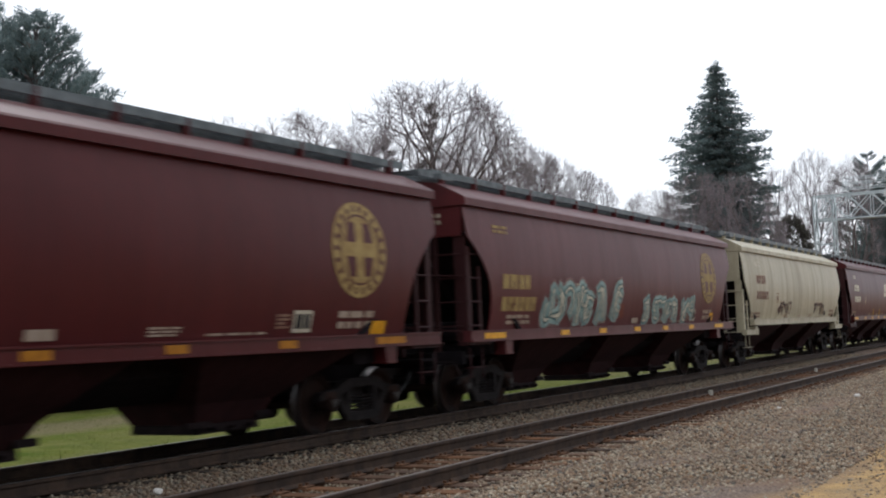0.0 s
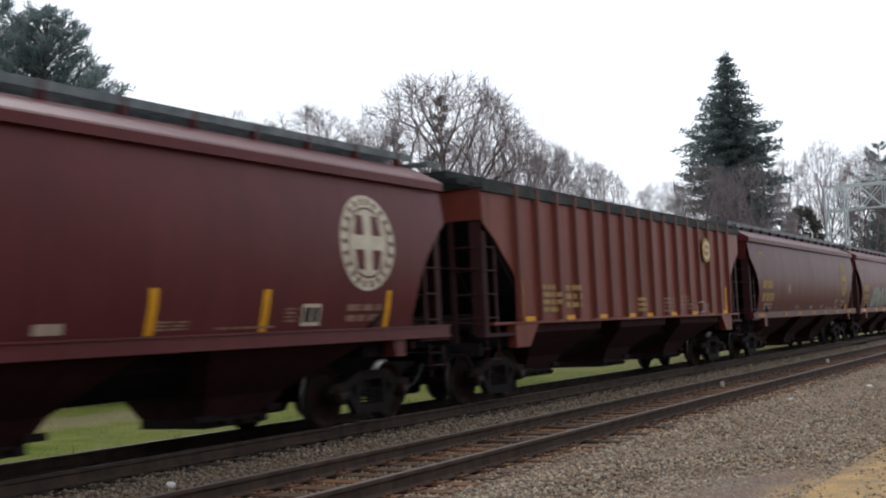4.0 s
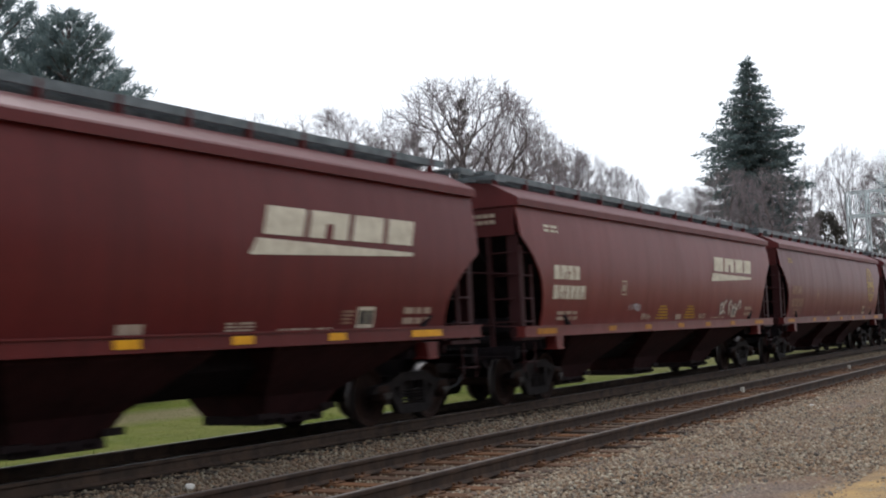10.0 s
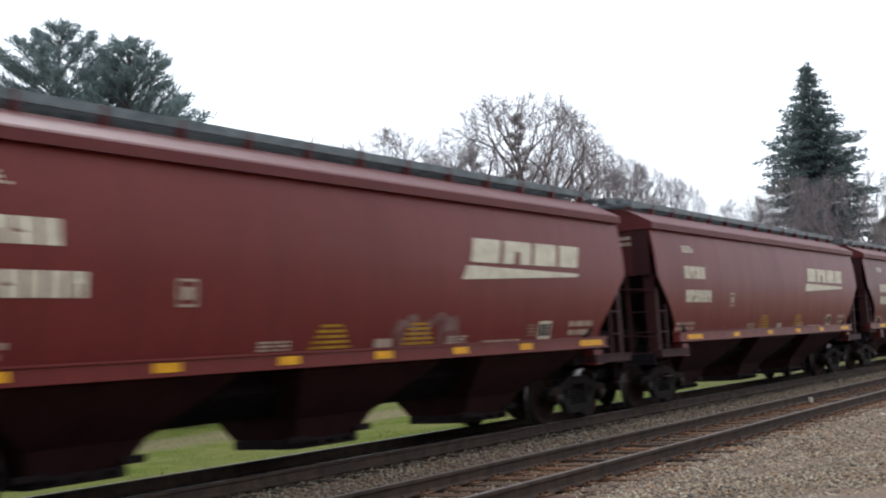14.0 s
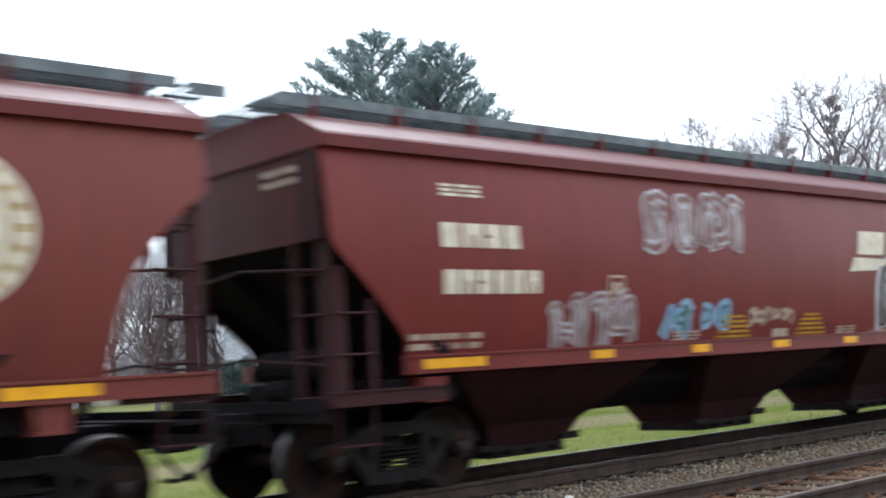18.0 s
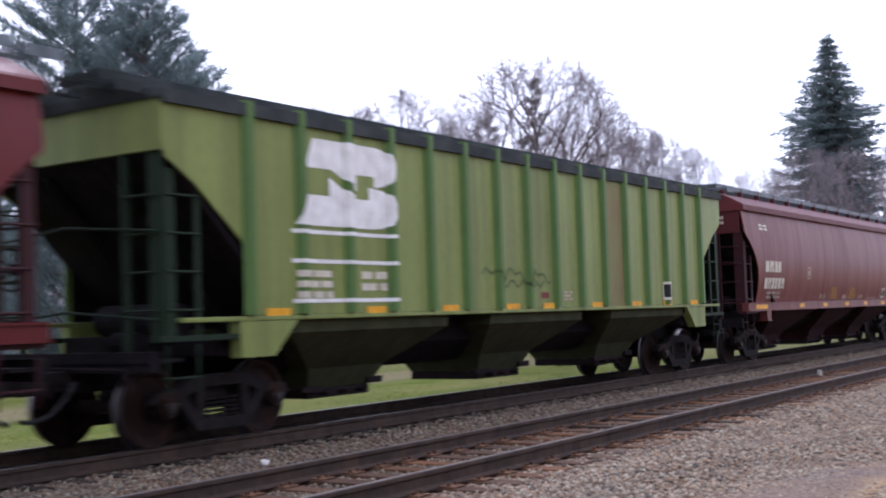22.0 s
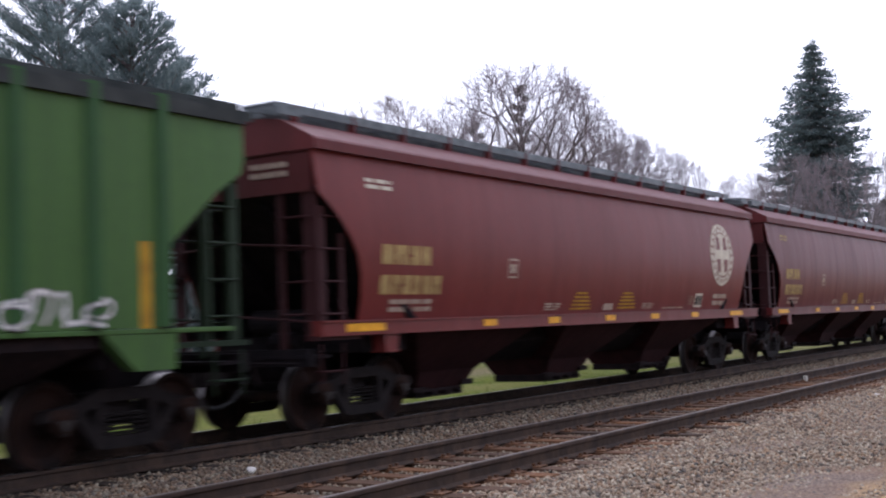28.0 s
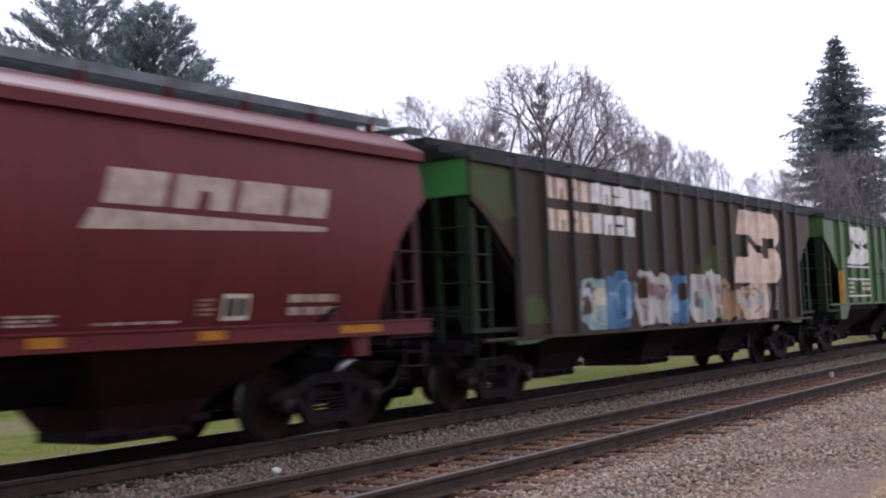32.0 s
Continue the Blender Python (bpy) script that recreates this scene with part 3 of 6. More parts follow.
def make_hopper(left, right, out=0.50, low=0.32):
    """A discharge hopper: sloping sides that narrow to a steep box over the gate, out half as wide as its foot."""
    bm = bmesh.new()
    rings = []
    for x, a, c, z in ((out, 0.68, 0.68, low), (out + 0.16, 0.84, 0.84, low + 0.28), (1.47, left, right, 1.24), (1.49, left, right, 1.40)):
        rings.append([bm.verts.new(p) for p in ((-x, -a, z), (x, -a, z), (x, c, z), (-x, c, z))])
    bm.faces.new(rings[0])
    bm.faces.new(rings[-1])
    for lo, hi in zip(rings, rings[1:]):
        for i in range(4):
            bm.faces.new((lo[i], lo[(i + 1) % 4], hi[(i + 1) % 4], hi[i]))
    return bm


def make_gate(out=0.50, low=0.32):
    """The sliding gate's frame under a hopper, with its capstans and latch plates."""
    bm = soft_box(-out, out, -0.68, 0.68, low - 0.13, low - 0.004, 0.015)
    box(bm, out, out + 0.12, -0.92, -0.50, low - 0.03, low + 0.04)
    box(bm, out, out + 0.08, 0.56, 0.90, low + 0.01, low + 0.10)
    for y in (-0.4, 0.0, 0.4):
        tube(bm, (out, y, low - 0.065), (out + 0.14, y, low - 0.065), 0.03, sides=8)
    return bm


def make_wheelset():
    bm = bmesh.new()
    tube(bm, (-1.0, 0, 0), (1.0, 0, 0), 0.075, sides=12, mat=0)
    for s in (-1, 1):
        prof = [(0.09, 0.64), (0.12, 0.66), (0.34, 0.69), (0.39, 0.665), (0.43, 0.66), (0.486, 0.672), (0.486, 0.70), (0.462, 0.715), (0.455, 0.80), (0.40, 0.80), (0.385, 0.775), (0.34, 0.745), (0.15, 0.765), (0.115, 0.80), (0.09, 0.80)]
        lathe(bm, [(r, s * h) for r, h in prof], sides=30, mats=[0, 0, 0, 0, 0, 0, 1, 1, 0, 0, 0, 0, 0, 0])
        for k in range(6):      # worn marks on the wheel plate
            a = k * math.pi / 3
            tube(bm, (s * 0.765, 0.2 * math.cos(a), 0.2 * math.sin(a)), (s * 0.772, 0.2 * math.cos(a), 0.2 * math.sin(a)), 0.025, sides=6)
    return bm


def make_sideframe(s):
    """Cast side frame with a spring window, over the wheels' outer faces."""
    bm = bmesh.new()
    x0, x1 = sorted((s * 0.93, s * 1.06))
    top = [(-1.16, 0.50), (-1.10, 0.62), (-0.72, 0.66), (-0.38, 0.80), (0.38, 0.80), (0.72, 0.66), (1.10, 0.62), (1.16, 0.50), (0.86, 0.52), (0.66, 0.53), (0.36, 0.66), (-0.36, 0.66), (-0.66, 0.53), (-0.86, 0.52)]
    extrude(bm, top, 0, x0, x1)
    low = [(-0.74, 0.54), (-0.60, 0.58), (-0.36, 0.29), (0.36, 0.29), (0.60, 0.58), (0.74, 0.54), (0.44, 0.17), (0.30, 0.155), (-0.30, 0.155), (-0.44, 0.17)]
    extrude(bm, low, 0, x0 + 0.004, x1 - 0.004)
    for y in (-0.37, 0.37):
        box(bm, x0 + 0.008, x1 - 0.008, y - 0.06, y + 0.06, 0.27, 0.69)
    return bm


def make_springs(s):
    bm = bmesh.new()
    for y in (-0.19, 0.0, 0.19):
        for k in range(5):
            z = 0.30 + k * 0.05
            tube(bm, (s * 0.995, y, z), (s * 0.995, y, z + 0.028), 0.078, sides=10)
    return bm


def make_bearing(s):
    bm = bmesh.new()
    tube(bm, (s * 0.93, 0, 0.457), (s * 1.10, 0, 0.457), 0.125, 0.115, sides=14)
    tube(bm, (s * 1.10, 0, 0.457), (s * 1.125, 0, 0.457), 0.075, sides=12)
    box(bm, *sorted((s * 0.92, s * 1.07)), -0.15, 0.15, 0.53, 0.62)
    return bm


def make_runboard(xa, xb, y0, y1, z):
    """Open steel grating walkway: edge bars with cross slats."""
    bm = bmesh.new()
    box(bm, xa, xa + 0.02, y0, y1, z - 0.115, z)
    box(bm, xb - 0.02, xb, y0, y1, z - 0.115, z)
    for k in range(1, 5):
        x = xa + (xb - xa) * k / 5
        box(bm, x - 0.008, x + 0.008, y0, y1, z - 0.035, z - 0.004)
    n = int((y1 - y0) / 0.11)
    for k in range(n + 1):
        y = y0 + (y1 - y0 - 0.02) * k / n
        box(bm, xa + 0.02, xb - 0.02, y, y + 0.035, z - 0.03, z - 0.006)
    return bm


def make_brake_shoe(s, dy):
    bm = bmesh.new()
    box(bm, *sorted((s * 0.70, s * 0.79)), dy - 0.05, dy + 0.05, 0.30, 0.62)
    return bm


def make_cap(s):
    """Bearing end cap with three bolts."""
    bm = bmesh.new()
    tube(bm, (s * 1.125, 0, 0.457), (s * 1.15, 0, 0.457), 0.06, 0.05, sides=12)
    for k in range(3):
        a = 2 * math.pi * k / 3 + 0.5
        tube(bm, (s * 1.125, 0.085 * math.cos(a), 0.457 + 0.085 * math.sin(a)), (s * 1.145, 0.085 * math.cos(a), 0.457 + 0.085 * math.sin(a)), 0.017, sides=6)
    return bm


def make_truck_beam():
    bm = soft_box(-0.92, 0.92, -0.2, 0.2, 0.48, 0.74, 0.03)
    for y in (-0.45, 0.45):
        box(bm, -0.75, 0.75, y - 0.05, y + 0.05, 0.36, 0.44)
    return bm


M_CAP = rough_surface("worn_bearing_steel", (0.035, 0.032, 0.03), (0.085, 0.075, 0.07), 9.0, 0.5, 0.5)
WHEELSETS = []


def add_truck(car, y):
    t = new("truck", cached("truck", lambda: finish("truck", make_truck_beam(), M_TRUCK)))
    t.parent = car
    t.matrix_basis = pose(0, y, 0)
    tagged(t, "dusty cast steel four-wheel truck")
    for s in (1, -1):
        part("side_frame", cached(("sf", s), lambda: finish("side_frame", make_sideframe(s), M_TRUCK)), None, t)
        tagged(part("spring_nest", cached(("sp", s), lambda: finish("spring_nest", make_springs(s), M_TRUCK)), None, t), kind="stuff")
    for dy in (-0.889, 0.889):
        part("bearing_cap", cached("cap", lambda: finish("bearing_cap", make_cap(1), M_CAP)), None, t, "worn steel bearing cap", at=pose(0, dy, 0))
        part("brake_shoe", cached(("shoe", dy), lambda: finish("brake_shoe", make_brake_shoe(1, -math.copysign(0.51, dy)), M_TRUCK)), None, t, at=pose(0, dy, 0))
        for s in (1, -1):
            part("bearing", cached(("be", s), lambda: finish("bearing", make_bearing(s), M_WHEEL)), None, t, at=pose(0, dy, 0))
        w = part("wheelset", cached("wheelset", lambda: finish("wheelset", make_wheelset(), [M_WHEEL, M_TREAD])), None, t, "rusty steel wheels with polished treads")
        w.matrix_parent_inverse = pose(0, dy, 0)
        w.matrix_basis = pose(0, 0, 0.457)
        WHEELSETS.append(w)


def add_end(car, d, top, low, zb, sheet_mat, paint_mat, eave, curved, key):
    """End details at the end in direction d: ladders, posts, rails, platform, sill, coupler."""
    # ladders and posts take the shade-darkened copy of the paint
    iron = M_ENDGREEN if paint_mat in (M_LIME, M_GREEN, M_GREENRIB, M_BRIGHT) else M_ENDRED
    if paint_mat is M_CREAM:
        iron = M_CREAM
    step_z = 1.02 if key == "straight" else 1.26      # the corner's sill is dropped on the slant-cut cars

    def c(k, make, mats):
        return cached((k, d, key, mats.name), lambda: finish(k, make(), mats))

    def bx(bm, s, x0, x1, y0, y1, z0, z1):
        return box(bm, *sorted((s * x0, s * x1)), *sorted((d * y0, d * y1)), z0, z1)
    flip = pose(0, 0, 0, 0, 0, 180 if d < 0 else 0)
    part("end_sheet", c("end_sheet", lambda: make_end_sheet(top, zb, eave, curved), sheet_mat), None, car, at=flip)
    # slope sheet coloured black for the shade under the car's end
    part("slope_sheet", c("slope_sheet", lambda: make_slope(top, zb), M_SOOTSHADE), None, car, at=flip)
    for s in (1, -1):
        # the corner post and its plate, from the step up to the end sheet
        def corner():
            return bx(bmesh.new(), s, 1.27, 1.50, top - 0.075, top - 0.055, step_z, zb + 0.02)
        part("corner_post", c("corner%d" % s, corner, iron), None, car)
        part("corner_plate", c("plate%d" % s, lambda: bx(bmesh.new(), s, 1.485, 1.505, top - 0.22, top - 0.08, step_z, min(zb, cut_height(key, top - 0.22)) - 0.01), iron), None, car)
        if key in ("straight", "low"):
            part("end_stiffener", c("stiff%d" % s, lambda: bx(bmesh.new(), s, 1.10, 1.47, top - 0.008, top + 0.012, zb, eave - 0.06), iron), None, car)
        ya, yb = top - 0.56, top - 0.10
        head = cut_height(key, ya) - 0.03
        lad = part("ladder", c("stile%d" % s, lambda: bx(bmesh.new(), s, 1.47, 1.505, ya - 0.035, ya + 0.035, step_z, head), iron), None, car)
        rung_z = [z for z in (1.12, 1.54, 1.96, 2.38, 2.80) if z > step_z + 0.05]
        for z in rung_z:
            if z < head + 0.25:
                part("rung", c("rung%d" % s, lambda: tube(bmesh.new(), (s * 1.515, d * (ya - 0.03), 0), (s * 1.515, d * yb, 0), 0.015, sides=6), iron), None, lad, at=pose(0, 0, z))
        lad = part("end_ladder", c("endstile%d" % s, lambda: bx(bmesh.new(), s, 0.86, 0.94, top - 0.10, top - 0.03, 1.05, zb), iron), None, car)
        for z in rung_z:
            if z < zb - 0.1:
                part("rung", c("endrung%d" % s, lambda: tube(bmesh.new(), (s * 0.90, d * (top - 0.02), 0), (s * 1.40, d * (top - 0.02), 0), 0.015, sides=6), iron), None, lad, at=pose(0, 0, z))

        def knee():
            a, b2 = (low - 0.74, low - 0.40) if key in ("round", "low") else (low - 0.46, low - 0.12)
            bm = bmesh.new()
            if not curved:
                foot = CUTS[key](top, low)[0][0] - 0.062
                extrude(bm, [(d * (low - 0.85), foot), (d * (low + 0.16), foot), (d * (low + 0.14), 0.98), (d * (low - 0.42), 0.98)], 0, *sorted((s * 1.40, s * 1.575)))
                return bm
            extrude(bm, [(d * a, 1.265), (d * b2, 1.265), (d * (b2 - 0.02), 1.03), (d * (a + 0.05), 1.03)], 0, *sorted((s * 1.36, s * 1.575)))
            bx(bm, s, 1.30, 1.59, a + 0.02, b2 - 0.02, 1.00, 1.03)
            return bm
        part("bolster_end", c("knee%d" % s, knee, paint_mat), None, car)

        def shelf():
            bm = bmesh.new()
            if step_z < 1.2:
                bx(bm, s, 1.40, 1.60, low - 0.44, top + 0.04, 1.02, 1.17)
                bx(bm, s, 1.38, 1.62, low - 0.44, top + 0.04, 1.155, 1.175)
            else:
                bx(bm, s, 1.36, 1.55, low + 0.10, top + 0.04, 1.20, 1.262)
            bx(bm, s, 1.40, 1.60, top - 0.52, top - 0.06, 0.80 if step_z > 1.2 else 0.62, 0.815 if step_z > 1.2 else 0.635)
            for yy in (top - 0.52, top - 0.06):
                tube(bm, (s * 1.52, d * yy, 0.63), (s * 1.52, d * yy, 1.16), 0.014)
            return bm
        part("side_step", c("shelf%d" % s, shelf, iron), None, car)

    def rails():
        bm = bmesh.new()
        tube(bm, (-1.45, d * top, -0.06), (0.0, d * (top + 0.03), 0.06), 0.016)
        tube(bm, (0.0, d * (top + 0.03), 0.06), (1.45, d * top, -0.06), 0.016)
        return bm
    for z in (1.50, 2.46):
        part("end_handrail", c("rails", rails, iron), None, car, at=pose(0, 0, z))

    def platform():
        bm = one_box(-1.45, 1.45, *sorted((d * (top - 0.35), d * (top + 0.12))), 0.98, 1.02)
        box(bm, -1.45, 1.45, *sorted((d * (top - 0.02), d * (top + 0.1))), 0.88, 1.10)
        return bm
    part("end_platform", c("platform", platform, M_SOOTSHADE), None, car)

    def stub():
        bm = soft_box(-0.30, 0.30, *sorted((d * 5.6, d * (HALF - 0.75))), 0.66, 1.0, 0.02)
        return bm
    part("draft_sill", c("stub", stub, M_SOOTSHADE), None, car)
    ym = 6.78 if key in ("straight", "low") else 6.97
    part("body_bolster", c("bolster", lambda: soft_box(-1.34, 1.34, *sorted((d * (ym - 0.62), d * (ym + 0.38))), 1.01, 1.262, 0.02), M_SOOTSHADE), None, car)

    def coupler():
        bm = soft_box(-0.09, 0.09, *sorted((d * (HALF - 0.78), d * (HALF - 0.25))), 0.72, 0.90, 0.02)
        box(bm, -0.17, 0.15, *sorted((d * (HALF - 0.30), d * (HALF - 0.0))), 0.66, 0.97)
        box(bm, 0.06, 0.2, *sorted((d * (HALF - 0.14), d * (HALF + 0.08))), 0.68, 0.95)
        return bm
    part("coupler", c("coupler", coupler, M_TRUCK), None, car)

    def hose():
        bm = bmesh.new()
        pts = [(0.34, d * (HALF - 0.55), 0.78), (0.36, d * (HALF - 0.42), 0.62), (0.33, d * (HALF - 0.24), 0.45), (0.25, d * (HALF - 0.06), 0.38), (0.15, d * (HALF + 0.04), 0.40)]
        for a, b in zip(pts, pts[1:]):
            tube(bm, a, b, 0.025, sides=8)
        return bm
    part("air_hose", c("hose", hose, M_BLACK), None, car)

    def lever():
        bm = bmesh.new()
        tube(bm, (0.15, d * (HALF - 0.35), 0.95), (1.3, d * (HALF - 0.42), 0.92), 0.014, sides=5)
        tube(bm, (1.3, d * (HALF - 0.42), 0.92), (1.42, d * (HALF - 0.42), 0.70), 0.014, sides=5)
        return bm
    part("uncoupling_lever", c("lever", lever, M_UNDER), None, car)
    if d < 0:
        def rim():
            bm = bmesh.new()
            loops = []
            for k in range(20):
                a = 2 * math.pi * k / 20
                loops.append([bm.verts.new((-0.95 + (0.26 + 0.015 * math.cos(q)) * math.cos(a), d * (top + 0.05) + 0.015 * math.sin(q), 2.1 + (0.26 + 0.015 * math.cos(q)) * math.sin(a))) for q in (0, 1.57, 3.14, 4.71)])
            for k in range(20):
                for q in range(4):
                    bm.faces.new((loops[k][q], loops[k][(q + 1) % 4], loops[(k + 1) % 20][(q + 1) % 4], loops[(k + 1) % 20][q]))
            return bm
        wheel = part("brake_wheel", c("brake", rim, M_UNDER), None, car)
        part("hub", c("hub", lambda: tube(bmesh.new(), (-0.95, d * (top - 0.1), 2.1), (-0.95, d * (top + 0.05), 2.1), 0.07, sides=10), M_UNDER), None, wheel)
        for k in range(5):
            a = 2 * math.pi * k / 5
            part("spoke", c("spoke%d" % k, lambda: tube(bmesh.new(), (-0.95, d * (top + 0.03), 2.1), (-0.95 + 0.26 * math.cos(a), d * (top + 0.05), 2.1 + 0.26 * math.sin(a)), 0.012, sides=5), M_UNDER), None, wheel)

        def tank():
            bm = bmesh.new()
            tube(bm, (-0.55, d * 7.35, 1.45), (0.75, d * 7.35, 1.45), 0.19, sides=16)
            tube(bm, (0.1, d * 7.75, 1.2), (0.5, d * 7.75, 1.2), 0.12, sides=12)
            return bm
        part("brake_reservoir", c("tank", tank, M_SOOTSHADE), None, car)


def decal_point(y, z, curved, lift):
    return (side_x(z, curved) + lift, y, z)


class Decals:
    """Flat painted shapes on the near side of a body, gathered into one mesh a shape."""

    def __init__(self, car, curved=True, lift=0.008):
        self.car, self.curved, self.lift = car, curved, lift
        self.ribs = [-7.03 + 14.06 * k / 15 for k in range(16)]

    def poly(self, name, polys, mat, label="", lift=None):
        bm = bmesh.new()
        for p in polys:
            vs = [bm.verts.new((0.0, y, z)) for y, z in p]
            bm.faces.new(vs)
        bmesh.ops.triangulate(bm, faces=bm.faces[:])
        if self.curved:
            tall = [e for e in bm.edges if abs(e.verts[0].co.z - e.verts[1].co.z) > 0.18]
            bmesh.ops.subdivide_edges(bm, edges=tall, cuts=3)
            bmesh.ops.triangulate(bm, faces=bm.faces[:])
        for v in bm.verts:
            v.co = decal_point(v.co.y, v.co.z, self.curved, self.lift if lift is None else lift)
        if not self.curved:
            for y in self.ribs:
                rb = bm.copy()
                for off, side in ((-0.10, -1), (0.10, 1), (-0.045, 0), (0.045, 0)):
                    bmesh.ops.bisect_plane(rb, geom=rb.verts[:] + rb.edges[:] + rb.faces[:], plane_co=(0, y + off, 0), plane_no=(0, 1, 0), clear_inner=side < 0, clear_outer=side > 0)
                for v in rb.verts:
                    v.co.x += 0.002 + 0.085 * max(0.0, min(1.0, (0.10 - abs(v.co.y - y)) / 0.055))
                if rb.faces:
                    tmp = bpy.data.meshes.new("strip")
                    rb.to_mesh(tmp)
                    bm.from_mesh(tmp)
                    bpy.data.meshes.remove(tmp)
                rb.free()
        ob = part(name, bm, mat, self.car, label)
        if len(polys) > 1:
            tagged(ob, kind="stuff")
        return ob

    def bars(self, name, rows, mat, label="", lift=None):
        """rows: (y0, y1, z0, z1)"""
        return self.poly(name, [[(a, c), (b, c), (b, e), (a, e)] for a, b, c, e in rows], mat, label, lift)

    def disc(self, name, y, z, r0, r1, mat, label="", lift=None, squash=1.0):
        bm = bmesh.new()
        lf = self.lift if lift is None else lift
        rings = []
        steps = [r0 + (r1 - r0) * k / 5 for k in range(6)]
        for r in steps:
            rings.append([bm.verts.new(decal_point(y + squash * r * math.cos(2 * math.pi * k / 36), z + r * math.sin(2 * math.pi * k / 36), self.curved, lf)) for k in range(36)])
        for i in range(5):
            for k in range(36):
                j = (k + 1) % 36
                bm.faces.new((rings[i][k], rings[i][j], rings[i + 1][j], rings[i + 1][k]))
        return part(name, bm, mat, self.car, label)

    def strokes(self, name, paths, width, mat, label="", lift=None):
        """Spray strokes: ribbons along curved paths of (y, z)."""
        polys = []
        for path in paths:
            pts = [Vector(p) for p in path]
            for _ in range(2):
                out = [pts[0]]
                for a, b in zip(pts, pts[1:]):
                    out += [a * 0.75 + b * 0.25, a * 0.25 + b * 0.75]
                pts = out + [pts[-1]]
            for a, b in zip(pts, pts[1:]):
                t = (b - a)
                if t.length < 1e-5:
                    continue
                nn = Vector((-t.y, t.x)).normalized() * width / 2
                t = t.normalized() * width * 0.2
                polys.append([tuple(a - nn - t), tuple(b - nn + t), tuple(b + nn + t), tuple(a + nn - t)])
        return self.poly(name, polys, mat, label, lift)


def hopper_car(label, mat, kind="round", trim=None, rib=None, roof=None, end_mat=None, ladder_mat=None):
    """A covered hopper car, its middle at the origin and its rail heads at z = 0."""
    car = thing("hopper_car", label, "railway car", "cars of the train")
    curved = kind not in ("ribbed", "skirted", "deep")
    eave = EAVE if curved else 3.84
    (top, low), zb = ENDS[kind], SHEET_FOOT[kind]
    cut = CUTS[kind](top, low)
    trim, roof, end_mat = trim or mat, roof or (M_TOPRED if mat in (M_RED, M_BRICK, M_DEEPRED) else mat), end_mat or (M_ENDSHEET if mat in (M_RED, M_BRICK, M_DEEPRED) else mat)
    key = kind
    for s in (1, -1):
        # the sheet's inner face takes the black material
        me = cached(("side", kind, s, mat.name), lambda: finish("side_sheet", make_side(cut, curved, s), [mat, M_SOOTSHADE], smooth=curved))
        part("side_sheet", me, None, car)
        def sill():
            if not curved:
                foot = cut[0][0]
                return soft_box(*sorted((s * 1.48, s * 1.585)), -top + 0.25, top - 0.25, foot - 0.06, foot - 0.005, 0.012)
            h = low + 0.04 if kind == "straight" else top + 0.02
            up = 0.0 if kind == "round" else 0.05
            bm = soft_box(*sorted((s * 1.44, s * 1.600)), -h, h, 1.265 + up, 1.44 + up, 0.012)
            box(bm, *sorted((s * 1.42, s * 1.625)), -h, h, 1.425 + up, 1.452 + up)
            box(bm, *sorted((s * 1.42, s * 1.625)), -h, h, 1.252 + up, 1.278 + up)
            bm.normal_update()
            # inward faces of the sill take the black material
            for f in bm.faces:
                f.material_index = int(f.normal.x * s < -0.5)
            return bm
        part("side_sill", cached(("sill", kind, s, trim.name), lambda: finish("side_sill", sill(), [trim, M_SOOTSHADE])), None, car)
    part("roof", cached(("roof", kind, roof.name), lambda: finish("roof", make_roof(top, eave, curved), roof)), None, car)
    # trough coloured black for the shadow under the running boards
    part("hatch_trough", cached(("hatch", kind), lambda: finish("hatch_trough", soft_box(-0.38, 0.38, -top + 0.55, top - 0.55, eave + (0.44 if curved else 0.13), eave + (0.62 if curved else 0.28), 0.03), M_DARKROOF)), None, car)
    # belly coloured black for the deep shade between hoppers
    part("belly", cached("belly", lambda: finish("belly", make_belly(), M_SOOTSHADE)), None, car)
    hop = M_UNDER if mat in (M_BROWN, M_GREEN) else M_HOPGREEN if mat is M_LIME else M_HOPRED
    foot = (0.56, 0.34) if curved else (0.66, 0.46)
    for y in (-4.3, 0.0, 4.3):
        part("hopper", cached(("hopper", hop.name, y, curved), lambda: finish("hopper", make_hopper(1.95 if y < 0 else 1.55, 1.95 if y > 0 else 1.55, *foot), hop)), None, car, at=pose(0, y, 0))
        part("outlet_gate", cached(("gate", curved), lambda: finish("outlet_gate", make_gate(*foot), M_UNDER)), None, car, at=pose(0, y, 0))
    zr = eave + (0.63 if curved else 0.31)
    gmat = M_GRATE if curved else M_DARKROOF
    xin, xout = (0.42, 0.98) if curved else (0.42, 1.12)
    for s in (1, -1):
        part("running_board", cached(("rb", kind, s), lambda: finish("running_board", make_runboard(*sorted((s * xin, s * xout)), -top - (0.10 if curved else 0.45), top + (0.10 if curved else 0.45), zr), gmat)), None, car)
    n = 14
    for k in range(n):
        y = -top + 0.35 + (2 * top - 0.7) * k / (n - 1)
        for s in (1, -1):
            def bracket():
                bm = bmesh.new()
                zt = (zr) - 0.05
                if curved:
                    extrude(bm, [(s * 0.86, eave + 0.38), (s * 1.00, eave + 0.36), (s * (xout + 0.012), zt - 0.03), (s * (xout + 0.012), zt + 0.04), (s * (xout - 0.08), zt - 0.03)], 1, -0.022, 0.022)
                else:
                    extrude(bm, [(s * 0.55, eave + 0.10), (s * 1.00, eave + 0.10), (s * (xout + 0.01), zt), (s * 0.55, zt)], 1, -0.03, 0.03)
